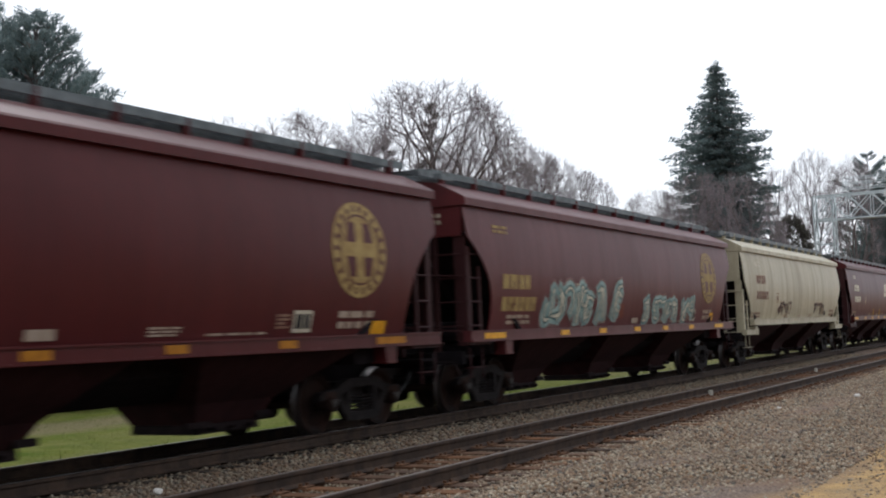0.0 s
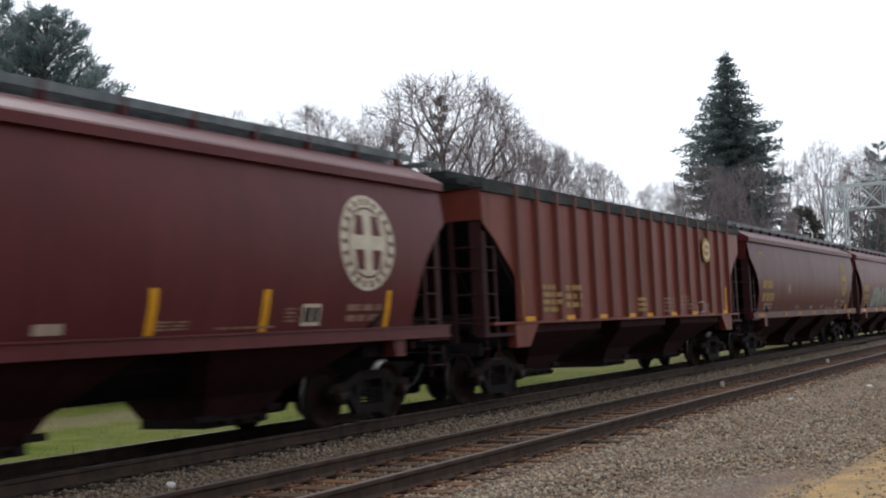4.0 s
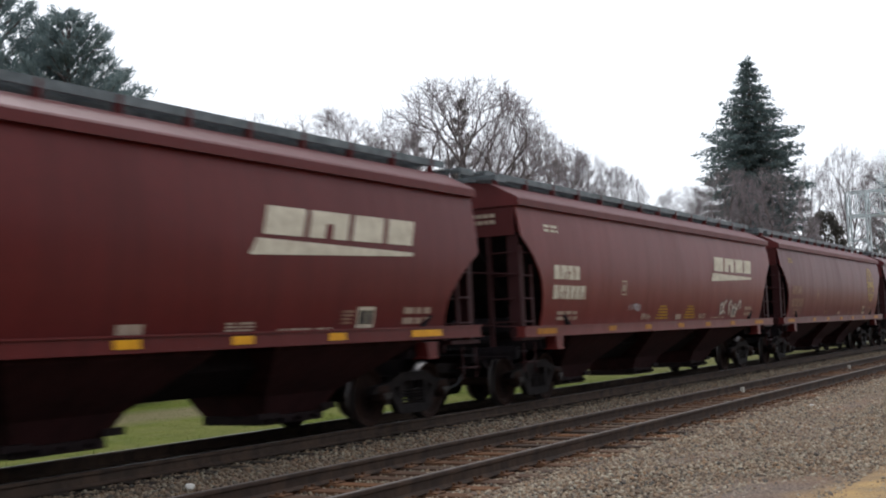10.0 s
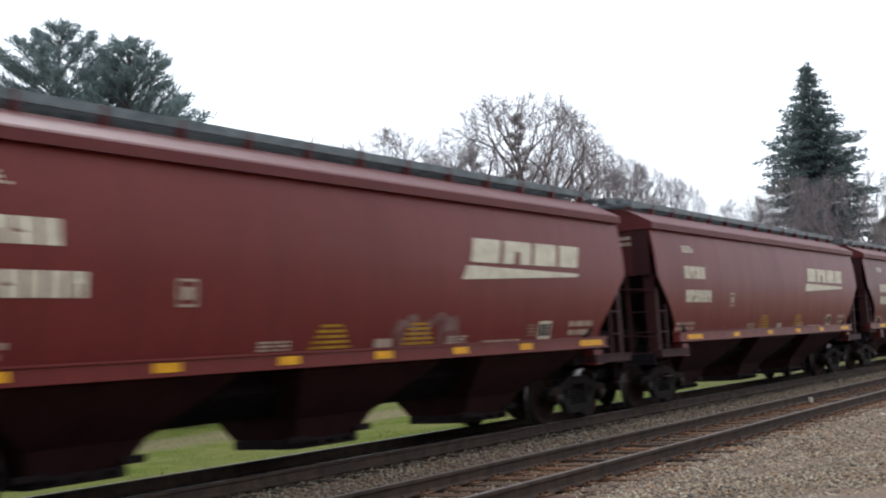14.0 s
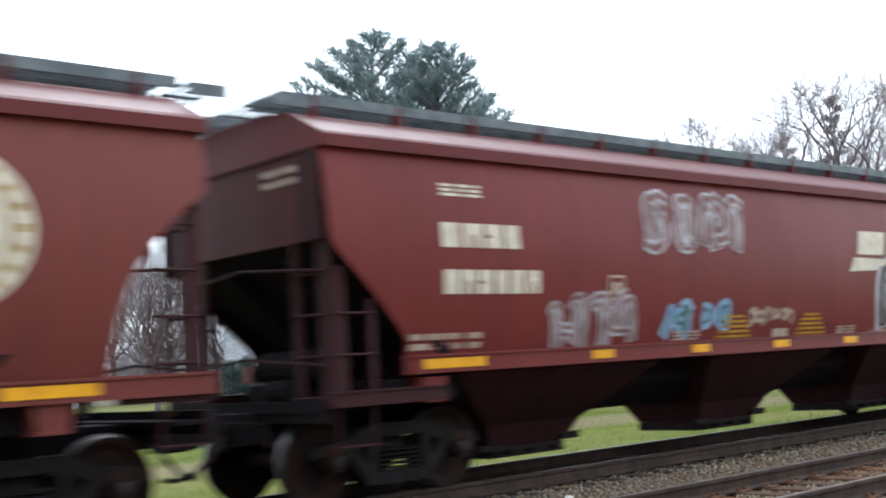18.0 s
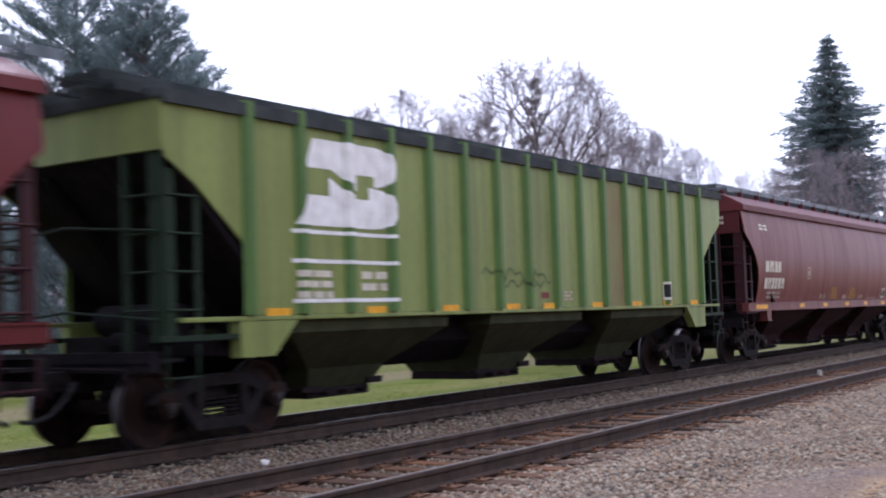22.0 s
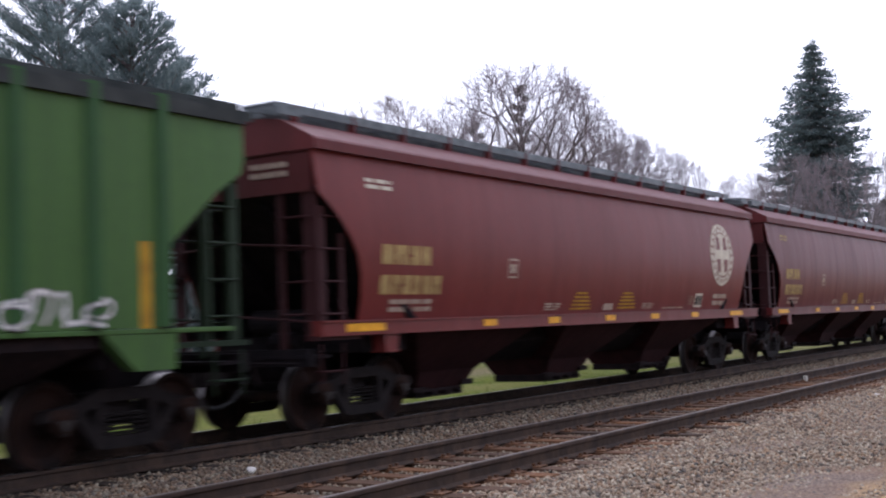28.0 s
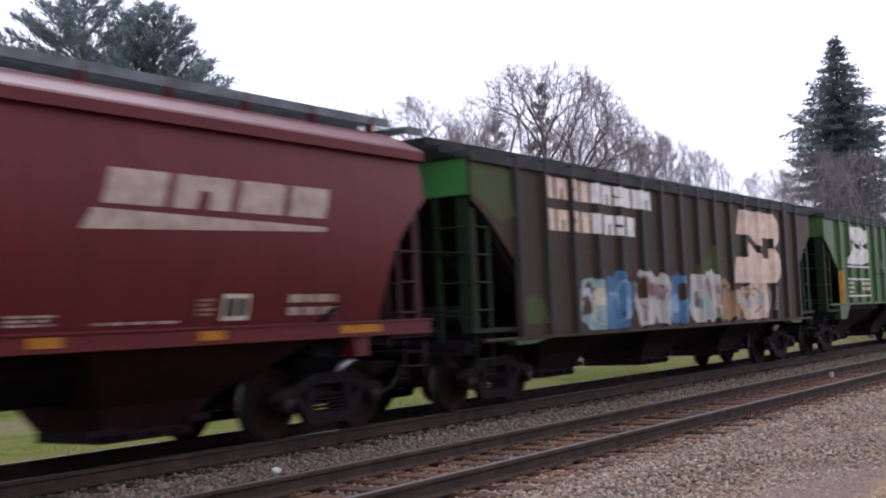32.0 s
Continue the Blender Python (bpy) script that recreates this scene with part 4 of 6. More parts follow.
                return bm
            part("board_bracket", cached(("bracket", kind, s, roof.name), lambda: finish("board_bracket", bracket(), roof if curved else M_DARKROOF)), None, car, at=pose(0, y, 0))
    for d in (1, -1):
        add_end(car, d, top, low, zb, end_mat, ladder_mat or mat, eave, curved, key)
        def cross():
            return make_runboard(-1.35, 1.35, *sorted((d * (top - 0.02), d * (top + 0.42))), zr - 0.14)
        part("end_walkway", cached(("cw", kind, d), lambda: finish("end_walkway", cross(), gmat)), None, car)
        add_truck(car, d * (6.78 if kind in ("straight", "low") else 6.97))
    if not curved:
        for s in (1, -1):
            def chord():
                bm = one_box(*sorted((s * 1.50, s * 1.63)), -top, top, eave - 0.06, eave + 0.09)
                return bm
            part("top_chord", cached(("chord", s), lambda: finish("top_chord", chord(), M_DARKROOF)), None, car)
            for k in range(16):
                y = -low + 0.02 + (2 * low - 0.04) * k / 15
                def ribm():
                    bm = bmesh.new()
                    extrude(bm, [(-0.10, 0), (-0.045, 0.085), (0.045, 0.085), (0.10, 0)], 2, cut[0][0] + 0.01, eave + 0.12)
                    for v in bm.verts:
                        v.co = Vector((s * (1.565 + v.co.y), v.co.x, v.co.z))
                    return bm
                part("rib", cached(("rib", kind, s, rib.name), lambda: finish("rib", ribm(), rib)), None, car, at=pose(0, y, 0))
    return car


# ---------- liveries ----------
M_OLIVE = rough_surface("dark_olive_spray_paint", (0.05, 0.08, 0.03), (0.09, 0.12, 0.045), 5.0, 0.6, bumps=0.0)
M_STAIN = rough_surface("rust_stained_green_paint", (0.17, 0.165, 0.055), (0.165, 0.125, 0.055), 1.3, 0.5, bumps=0.0)
M_PALEGREEN = rough_surface("pale_green_stencil_paint", (0.13, 0.18, 0.10), (0.09, 0.13, 0.07), 5.0, 0.6, bumps=0.0)
M_SEEP = rough_surface("green_paint_under_soot", (0.045, 0.085, 0.024), (0.065, 0.055, 0.028), 2.2, 0.6, bumps=0.0)
M_GREYPINK = rough_surface("thin_greyish_overspray", (0.20, 0.125, 0.115), (0.14, 0.07, 0.065), 3.0, 0.6, bumps=0.0)
M_DEEPTEAL = rough_surface("deep_teal_spray_paint", (0.05, 0.10, 0.105), (0.09, 0.15, 0.15), 4.0, 0.5, bumps=0.0)
M_DULLSILVER = rough_surface("dull_silver_spray_paint", (0.25, 0.18, 0.175), (0.17, 0.10, 0.10), 3.0, 0.6, bumps=0.0)
M_FADE = rough_surface("faded_cream_lettering", (0.40, 0.33, 0.26), (0.28, 0.21, 0.16), 5.0, 0.6, bumps=0.0)


def reflectors(dc, ys, w=0.40, mat=None, z=1.352, x=1.603):
    """Strips on the sill; each place is its middle, or its two ends."""
    for y in ys:
        y0, y1 = y if isinstance(y, tuple) else (y - w / 2, y + w / 2)
        part("reflector", one_box(x, x + 0.006, y0, y1, z - 0.052, z + 0.052), mat or M_YELLOW, dc.car, "yellow reflective strip")


def text_bars(dc, y0, y1, z0, z1, rows, mat, seed, label="rows of small unreadable lettering"):
    rng = random.Random(seed)
    out = []
    h = (z1 - z0) / (rows * 1.6 - 0.6)
    for r in range(rows):
        z = z1 - h - r * 1.6 * h
        y = y0
        while y < y1 - 0.05:
            w = rng.uniform(0.12, 0.34)
            out.append((y, min(y1, y + w), z, z + h))
            y += w + rng.uniform(0.03, 0.09)
    return dc.bars("lettering", out, mat, label)


def block_letters(dc, y0, z0, n, w, h, gap, mat, label, slant=0.0, name="emblem_mark"):
    """Plain heavy blocks in a row, of uneven width, each with one notch in it."""
    notches = (((1, 0.42), (0.45, 0.42), (0.45, 0.60), (1, 0.60)), ((0.62, 0), (0.60, 0.55), (0.42, 0.55), (0.40, 0)), ((0, 0.60), (0.50, 0.60), (0.50, 0.42), (0, 0.42)), ((1, 0.20), (0.48, 0.20), (0.48, 0.40), (1, 0.40)))
    wide = (1.04, 1.12, 0.96, 0.88)
    polys = []
    a = y0
    for i in range(n):
        ww, notch = w * wide[i % 4], list(notches[i % 4])
        if i % 4 in (0, 3):
            shape = [(0, 0), (1, 0)] + notch + [(1, 1), (0, 1)]
        elif i % 4 == 1:
            shape = [(0, 0), (0, 1), (1, 1), (1, 0)] + notch
        else:
            shape = [(0, 0), (1, 0), (1, 1), (0, 1)] + notch
        polys.append([(a + p * ww + slant * v * h, z0 + v * h) for p, v in shape])
        a += ww + gap
    return dc.poly(name, polys, mat, label)


def swoosh_emblem(dc, y0, y1, z0, z1, mat):
    """Slanted heavy blocks over a long tapering wedge."""
    h = z1 - z0
    zb = z0 + 0.34 * h
    n, gap = 4, 0.12
    bh = z1 - zb - 0.08 * h
    w = (y1 - y0 - 0.28 - 0.36 * bh - 3 * gap) / n
    block_letters(dc, y0 + 0.28, zb + 0.08 * h, n, w, bh, gap, mat, "slanted cream block emblem", 0.36)
    dc.poly("emblem_wedge", [[(y0, z0), (y0 + 0.16, zb), (y1 - 0.10, z0 + 0.26 * h), (y1 - 0.14, z0 + 0.17 * h)]], mat, "long tapering cream wedge")


def cross_emblem(dc, y, z, r, mat, dark, squash=1.0):
    dc.disc("emblem_disc", y, z, 0.0, r, mat, "round faded cross emblem", squash=squash)
    lf = dc.lift + 0.004
    g = 0.10 * r
    quads = []
    for sy in (-1, 1):
        for sz in (-1, 1):
            a, b = 0.15 * r, 0.50 * r
            quads.append([(y + sy * a * squash, z + sz * a), (y + sy * b * squash, z + sz * a), (y + sy * b * 0.8 * squash, z + sz * b * 1.1), (y + sy * a * squash, z + sz * b * 1.15)])
    dc.poly("emblem_cross", quads, dark, lift=lf)
    dc.disc("emblem_ring", y, z, 0.70 * r, 0.745 * r, dark, lift=lf, squash=squash)
    ticks = []
    for k in range(22):
        a = 2 * math.pi * k / 22
        c, s2 = math.cos(a), math.sin(a)
        for_r = ((0.79, -0.05), (0.79, 0.05), (0.93, 0.05), (0.93, -0.05))
        ticks.append([(y + squash * r * (q * c - w * s2), z + r * (q * s2 + w * c)) for q, w in for_r])
    dc.poly("emblem_mark", ticks, dark, lift=lf)


def beehive(dc, y, z0, mat):
    rows = []
    for k in range(5):
        w = 0.42 - 0.045 * k if k < 4 else 0.22
        rows.append((y - w, y + w, z0 + 0.068 * k, z0 + 0.068 * k + 0.036))
    dc.bars("warning_stripes", rows, mat, "stack of yellow warning stripes")


def notice(dc, y, z, w=0.42, h=0.30):
    dc.bars("notice_plate", [(y - w / 2, y + w / 2, z - h / 2, z + h / 2)], M_WHITE, "white framed consolidated notice")
    dc.bars("notice_panel", [(y - w / 2 + 0.04, y - 0.01, z - h / 2 + 0.05, z + h / 2 - 0.05), (y + 0.03, y + w / 2 - 0.04, z - h / 2 + 0.05, z + h / 2 - 0.05)], M_BLACK, lift=dc.lift + 0.004)


def throwup(dc, y0, y1, z0, z1, n, layers, seed, label="illegible spray-painted tag", slant=0.10, upright=0.6):
    """Crowded wild strokes without meaning, laid over one another; layers: (width, material) from the widest to the finest."""
    rng = random.Random(seed)
    w, h = (y1 - y0) / n, z1 - z0
    paths = []
    for i in range(n):
        for k in range(3):
            u, top, foot = i + rng.uniform(0.0, 1.0), rng.uniform(0.78, 1.0), rng.uniform(0.0, 0.25)
            if rng.random() < upright:
                lean, hook = rng.uniform(-0.25, 0.25), rng.uniform(-0.45, 0.45)
                pts = [(u + hook, top - 0.12), (u + 0.3 * hook, top), (u + lean * 0.4, 0.5 * (top + foot)), (u + lean, foot)]
            else:
                r, a0 = rng.uniform(0.22, 0.40), rng.uniform(0, 6.28)
                vm = rng.uniform(0.3, 0.7)
                pts = [(u + r * math.cos(a0 + q), vm + 0.9 * r * math.sin(a0 + q)) for q in (0, 0.9, 1.8, 2.7, 3.6)]
            paths.append([(min(y1, max(y0, y0 + u2 * w)) + slant * v * h, max(1.30 if z0 > 1.2 else z0, z0 + h * v)) for u2, v in pts])
    for k, (width, mat) in enumerate(layers):
        dc.strokes("spray_paint" if k == 0 else "spray_outline", paths, width, mat, label if k == 0 else "", lift=dc.lift + 0.004 * k)


def blob(dc, y0, y1, z0, z1, mat, seed, label, rough=0.16, step=0):
    """A swollen patch of sprayed paint with an uneven edge."""
    rng = random.Random(seed)
    cy, cz, ry, rz = (y0 + y1) / 2, (z0 + z1) / 2, (y1 - y0) / 2, (z1 - z0) / 2
    n = 22
    wob = [1 + rough * rng.uniform(-1, 1) for _ in range(n)]
    pts = []
    for k in range(n):
        a = 2 * math.pi * k / n
        c, q = math.cos(a), math.sin(a)
        f = wob[k] / (abs(c) ** 3.2 + abs(q) ** 3.2) ** (1 / 3.2)
        pts.append((cy + ry * c * f, max(z0, cz + rz * q * f)))
    dc.poly("spray_paint", [pts], mat, label, lift=dc.lift + 0.0015 * step)


def mural(dc, y0, y1, z0, z1, ground, spots, lines, seed, label):
    """One swollen letter-like shape without meaning: a ground patch, smaller spots of other paints, thin outlines."""
    rng = random.Random(seed)
    blob(dc, y0, y1, z0, z1, ground, seed, label)
    for k, m in enumerate(spots):
        w, h = (y1 - y0) * rng.uniform(0.22, 0.42), (z1 - z0) * rng.uniform(0.22, 0.5)
        y, z = rng.uniform(y0, y1 - w), rng.uniform(z0, z1 - h)
        blob(dc, y, y + w, z, z + h, m, seed + 7 * k + 1, "", 0.3, 1 + k % 4)
    throwup(dc, y0 + 0.05, y1 - 0.1, z0 + 0.05, z1 - 0.04, 1, ((0.05, lines),), seed + 50, "thin spray outline", 0.0)


def livery_common(dc, seed, mat=None):
    rng = random.Random(seed)
    m = M_DIM if mat is M_DIM else M_FADE
    text_bars(dc, -6.95, -5.9, 1.55, 1.72, 2, m, seed)
    text_bars(dc, 5.75 + rng.uniform(-0.1, 0.1), 6.6, 1.55, 1.80, 2, m, seed + 1)
    dc.bars("stencil_box", [(-3.75, -3.45, 2.05, 2.08), (-3.75, -3.45, 2.33, 2.36), (-3.75, -3.72, 2.08, 2.33), (-3.48, -3.45, 2.08, 2.33), (-3.68, -3.52, 2.13, 2.27)], m, "small faded stencil frame")
    text_bars(dc, -2.38, -1.80, 1.52, 1.64, 3, m, seed + 2)
    text_bars(dc, 1.77, 2.32, 1.51, 1.62, 3, m, seed + 3)
    text_bars(dc, 2.8, 4.0, 1.50, 1.53, 1, m, seed + 4)
    text_bars(dc, 4.2, 4.5, 1.57, 1.76, 4, M_DIM, seed + 5)
    dc.bars("data_plate", [(-0.03, 0.37, 1.50, 1.62)], M_FADE, "small white data plate")


CARS = {}


def car_round(k, label, mat, kind="round", emblem="cross", emat=None, dark=None, hives=True, nums=None, refl=None, at=6.15, strip=None, hive_at=(-1.0, 1.0), shift=0.0, **kw):
    car = hopper_car(label, mat, kind, **kw)
    dc = Decals(car)
    if refl is None:
        refl = ((-8.05, -7.2), -4.4, -2.25, 0.0, 2.12, 4.32, (6.55, 7.4)) if kind == "round" else ((-6.85, -5.95), -3.95, -1.95, 0.0, 1.95, 3.95, (5.9, 6.8))
    reflectors(dc, refl, mat=strip, z=1.352 if kind == "round" else 1.40)
    livery_common(dc, 100 + k, nums)
    m = emat or M_WHITE
    s = 0.0 if kind == "round" else 0.70
    if emblem == "cross":
        cross_emblem(dc, at, 2.70, 0.71, m, dark or mat, 1.03)
    elif emblem == "swoosh":
        swoosh_emblem(dc, 2.55 - 0.65 * s + shift, 6.45 - 0.5 * s + shift, 2.46, 3.11, m)
    # initials and number on the rear quarter
    zi = {"straight": 2.65, "low": 2.52}.get(kind, 2.33 if emblem == "swoosh" else 2.20)
    zn = {"straight": 2.14, "low": 2.11}.get(kind, 1.95 if emblem == "swoosh" else 1.79)
    yi = {"straight": -6.50, "low": -6.42}.get(kind, -7.22)
    block_letters(dc, yi, zi, 4, 0.26, 0.27, 0.055, nums or m, "row of block initials", 0.0, "reporting_mark")
    block_letters(dc, yi, zn, 6, 0.205, 0.265, 0.05, nums or m, "row of block numerals", 0.0, "number_mark")
    text_bars(dc, -7.5 + 1.5 * s, -6.9 + 1.5 * s, 3.22, 3.36, 3 if kind == "straight" else 2, m, 7 + k)
    notice(dc, 4.8, 1.66)
    if hives:
        for y in hive_at:
            beehive(dc, y, 1.52, M_GOLDY)
    # end lettering above the cut
    bm = bmesh.new()
    top = ENDS[kind][0]
    for z in (3.50, 3.38):
        for i in range(5):
            box(bm, 0.45 + i * 0.13, 0.55 + i * 0.13, -top - 0.004, -top - 0.001 + 0.01, z - 0.035, z + 0.035)
    part("end_lettering", bm, M_DIM if nums is M_DIM else M_FADE, car)
    CARS[k] = car
    return dc


M_PALE = rough_surface("pinkish_white_paint", (0.68, 0.55, 0.43), (0.52, 0.40, 0.31), 4.0, 0.6, bumps=0.0)
M_BOLD = rough_surface("bold_white_paint", (0.74, 0.73, 0.70), (0.60, 0.58, 0.54), 5.0, 0.6, bumps=0.0)
M_GOLDY = rough_surface("chrome_yellow_paint", (0.40, 0.235, 0.02), (0.28, 0.15, 0.02), 5.0, 0.5, bumps=0.0)


def car_ribbed(k, label, mat, rib, strips=True, kind="ribbed", **kw):
    car = hopper_car(label, mat, kind, rib=rib, roof=M_DARKROOF, **kw)
    CARS[k] = car
    dc = Decals(car, curved=False)
    if strips:
        reflectors(dc, (-6.55, -4.6, -2.8, -1.0, 0.2, 2.0, 3.7, 5.2, 6.6), 0.42, z=1.49, x=1.572)
    return dc


def bn_block(dc, y, z, w, h, mat, ground):
    """Two heavy bars with rounded ends and two wedges between them."""
    def at(pts):
        return [(y + u * w, z + v * h) for u, v in pts]
    shapes = [[(0.18, 1), (0.10, 0.66), (0.58, 0.66), (0.58, 1)],
              [(0.58, 1), (0.58, 0.64), (0.80, 0.64), (0.80, 1)],
              [(0.80, 1), (0.80, 0.50), (0.92, 0.54), (0.985, 0.62), (1, 0.72), (1, 0.84), (0.96, 0.94), (0.89, 0.99)],
              [(0.36, 0.66), (0.61, 0.66), (0.61, 0.44)],
              [(0.33, 0.35), (0.33, 0.57), (0.58, 0.35)],
              [(0.0, 0.0), (0.08, 0.35), (0.74, 0.35), (0.74, 0.0)],
              [(0.74, 0.0), (0.74, 0.50), (0.90, 0.48), (0.97, 0.42), (1, 0.33), (1, 0.16), (0.96, 0.06), (0.87, 0.01)]]
    for k, s in enumerate(shapes):
        dc.poly("emblem_block", [at(s)], mat, "bold white block emblem", lift=dc.lift + 0.0008 * k)


# cars from the front of the train backwards; the first joint seen lies before car 0
car_round(-4, "dark maroon covered hopper car", M_MAROON, emblem="swoosh", emat=M_DIM)
car_round(-3, "dark red covered hopper car with a cream emblem", M_MAROON, "straight", emblem="swoosh")
dc = car_round(-2, "dirty cream covered hopper car with small spray tags", M_CREAM, "straight", emblem="", nums=M_DIM, hives=False, refl=())
throwup(dc, -3.6, -1.4, 1.62, 2.1, 3, ((0.09, M_PLUM), (0.03, M_BLACK)), 5)
throwup(dc, 2.4, 4.6, 1.6, 2.1, 3, ((0.09, M_PLUM), (0.03, M_BLACK)), 6)
dc = car_round(-1, "maroon covered hopper car with pale teal graffiti", M_PLUM, emat=M_GOLD, nums=M_GOLD, hives=False)
throwup(dc, -5.3, -1.0, 1.48, 2.34, 6, ((0.42, M_GREYPINK), (0.30, M_TEAL), (0.13, M_DEEPTEAL), (0.05, M_WHITE)), 11, "pale teal and white graffiti")
throwup(dc, 0.6, 4.8, 1.48, 2.14, 6, ((0.38, M_GREYPINK), (0.27, M_TEAL), (0.12, M_DEEPTEAL), (0.05, M_WHITE)), 12, "pale teal and white graffiti")
dc.bars("overspray", [(-5.2, -4.3, 1.29, 1.43), (-3.6, -2.4, 1.29, 1.43), (-1.5, -0.2, 1.29, 1.43), (0.9, 2.6, 1.29, 1.43), (3.4, 4.6, 1.29, 1.43)], M_TEAL, "pale overspray on the sill", lift=0.12)
dc.bars("patch", [(-1.2, -0.7, 1.62, 1.95)], M_RUSTRED, "orange painted patch")
dc.bars("reflector", [(-5.3, -4.95, 1.5, 1.72), (6.4, 6.75, 1.5, 1.72)], M_YELLOW)
dc = car_round(0, "dark maroon covered hopper car with a gold round emblem", M_MAROON, emat=M_GOLD, nums=M_GOLD, hives=False, strip=M_AMBER)
dc.bars("reflector", [(6.6, 7.0, 1.45, 1.65)], M_YELLOW)
dc = car_ribbed(1, "rusty red ribbed hopper car with a small round emblem", M_RUSTRED, M_REDRIB)
dc.disc("emblem_disc", 4.83, 3.19, 0.0, 0.33, M_GOLDY, "small yellow round emblem", lift=0.092, squash=1.15)
dc.disc("emblem_ring", 4.83, 3.19, 0.17, 0.25, M_WHITE, lift=0.096, squash=1.15)
dc.bars("emblem_mark", [(4.69, 4.97, 3.15, 3.23)], M_WHITE, lift=0.096)
text_bars(dc, 1.2, 2.1, 1.55, 1.9, 4, M_DIM, 33)
text_bars(dc, 2.6, 3.4, 1.6, 1.95, 4, M_DIM, 35)
text_bars(dc, -0.6, 0.0, 1.58, 1.9, 3, M_GOLD, 34)
text_bars(dc, -6.1, -5.2, 1.62, 2.15, 4, M_GOLD, 31)
text_bars(dc, -4.8, -4.1, 1.7, 2.15, 3, M_GOLD, 36)
throwup(dc, 3.9, 5.0, 1.5, 1.80, 3, ((0.03, M_SILVER),), 32)
dc.bars("reflector", [(-7.0, -6.85, 1.45, 2.2), (6.70, 6.84, 1.45, 2.2)], M_YELLOW)
dc = car_round(2, "grimy purple-brown covered hopper car with a cream round emblem", M_PLUM, emat=M_WHITE, nums=M_DIM, hives=False, refl=())
dc.bars("reflector", [(y, y + 0.14, 1.42, 2.0) for y in (-7.2, -3.2, -0.9, 1.6, 3.7, 6.7)], M_YELLOW)
car_round(3, "dark red covered hopper car with a faded gold round emblem", M_DEEPRED, emat=M_GOLD, nums=M_DIM, hives=False, strip=M_AMBER)
dc = car_round(4, "red-brown covered hopper car with a cream swoosh emblem and grey tag", M_RED, emblem="swoosh", strip=M_AMBER)
throwup(dc, 3.4, 5.3, 1.52, 1.98, 4, ((0.16, M_GREYPINK), (0.07, M_SILVER), (0.03, M_WHITE)), 41, "small grey spray tag")
throwup(dc, -3.2, -2.5, 1.72, 1.86, 3, ((0.05, M_SILVER),), 42, "small grey spray tag")
car_round(5, "deep red covered hopper car with a cream swoosh emblem", M_DEEPRED, "low", emblem="swoosh", hives=False)
car_round(6, "clean red-brown covered hopper car with slanted end cuts", M_RED, "straight", emblem="swoosh", refl=((-6.6, -5.7), -3.5, -1.0, 1.4, 3.65, (5.75, 6.6)), hive_at=(-1.1, 1.8), shift=0.25)
dc = car_round(7, "red-brown covered hopper car with a cream swoosh emblem", M_RED, "straight", emblem="swoosh")
throwup(dc, 0.4, 2.4, 1.5, 1.95, 3, ((0.10, M_GREYPINK),), 71, "faint grey spray tag")
dc = car_round(8, "faded red covered hopper car with a gold round emblem", M_BRICK, emat=M_GOLD, nums=M_GOLD, refl=(-4.4, -2.15, 0.06, 2.0, 4.3), at=4.5)
dc.bars("reflector", [(-7.5, -7.22, 1.62, 2.05), (6.8, 7.08, 1.47, 1.95)], M_YELLOW)
dc = car_round(9, "red-brown hopper car with slanted end cuts and silver graffiti", M_RED, "straight", emblem="swoosh")
throwup(dc, 3.05, 5.1, 1.48, 2.46, 4, ((0.50, M_SILVER), (0.26, M_BLACK), (0.07, M_SILVER)), 91, "black and silver spray tag", 0.02)
throwup(dc, -3.15, -0.75, 2.72, 3.42, 4, ((0.30, M_SILVER), (0.22, M_GREYPINK), (0.05, M_SILVER)), 92, "hollow silver spray tag", 0.05)
throwup(dc, -4.75, -3.25, 1.50, 2.10, 3, ((0.20, M_SILVER), (0.13, M_GREYPINK), (0.04, M_SILVER)), 93, "hollow silver spray tag", 0.0)
throwup(dc, -2.75, -1.25, 1.58, 2.00, 3, ((0.20, M_SKYBLUE), (0.05, M_DEEPTEAL)), 94, "pale blue spray tag")
throwup(dc, -0.75, 0.45, 1.66, 1.96, 4, ((0.05, M_FADE),), 95, "thin cream spray tag")
car_round(10, "faded red covered hopper car with a white round emblem", M_BRICK, emat=M_WHITE, dark=M_GOLD)
dc = car_ribbed(11, "faded light green ribbed hopper car with a white block emblem", M_LIME, M_LIMERIB)
bn_block(dc, -6.2, 2.56, 2.02, 1.10, M_BOLD, M_LIME)
dc.bars("stripe", [(-6.28, -4.17, 2.455, 2.505), (-6.28, -4.17, 2.09, 2.14), (-6.28, -4.17, 1.60, 1.65)], M_BOLD, "thin white stripes")
text_bars(dc, -6.2, -5.5, 1.66, 2.0, 3, M_WHITE, 111)
text_bars(dc, -4.9, -4.3, 1.75, 2.0, 2, M_WHITE, 112)
notice(dc, 5.2, 1.74, 0.45, 0.36)
dc.strokes("spray_outline", [[(-1.9 + 0.09 * k, 2.0 + 0.17 * math.sin(1.15 * k) * math.cos(0.37 * k + 0.4)) for k in range(25)], [(-1.4 + 0.11 * k, 1.86 + 0.08 * math.sin(1.9 * k + 1)) for k in range(14)]], 0.03, M_OLIVE, "faint dark green scribble")
dc.bars("sticker", [(-0.06, 0.2, 1.62, 1.72)], M_RUSTRED, "small faded orange sticker")
text_bars(dc, 0.75, 1.05, 1.58, 1.74, 3, M_FADE, 113)
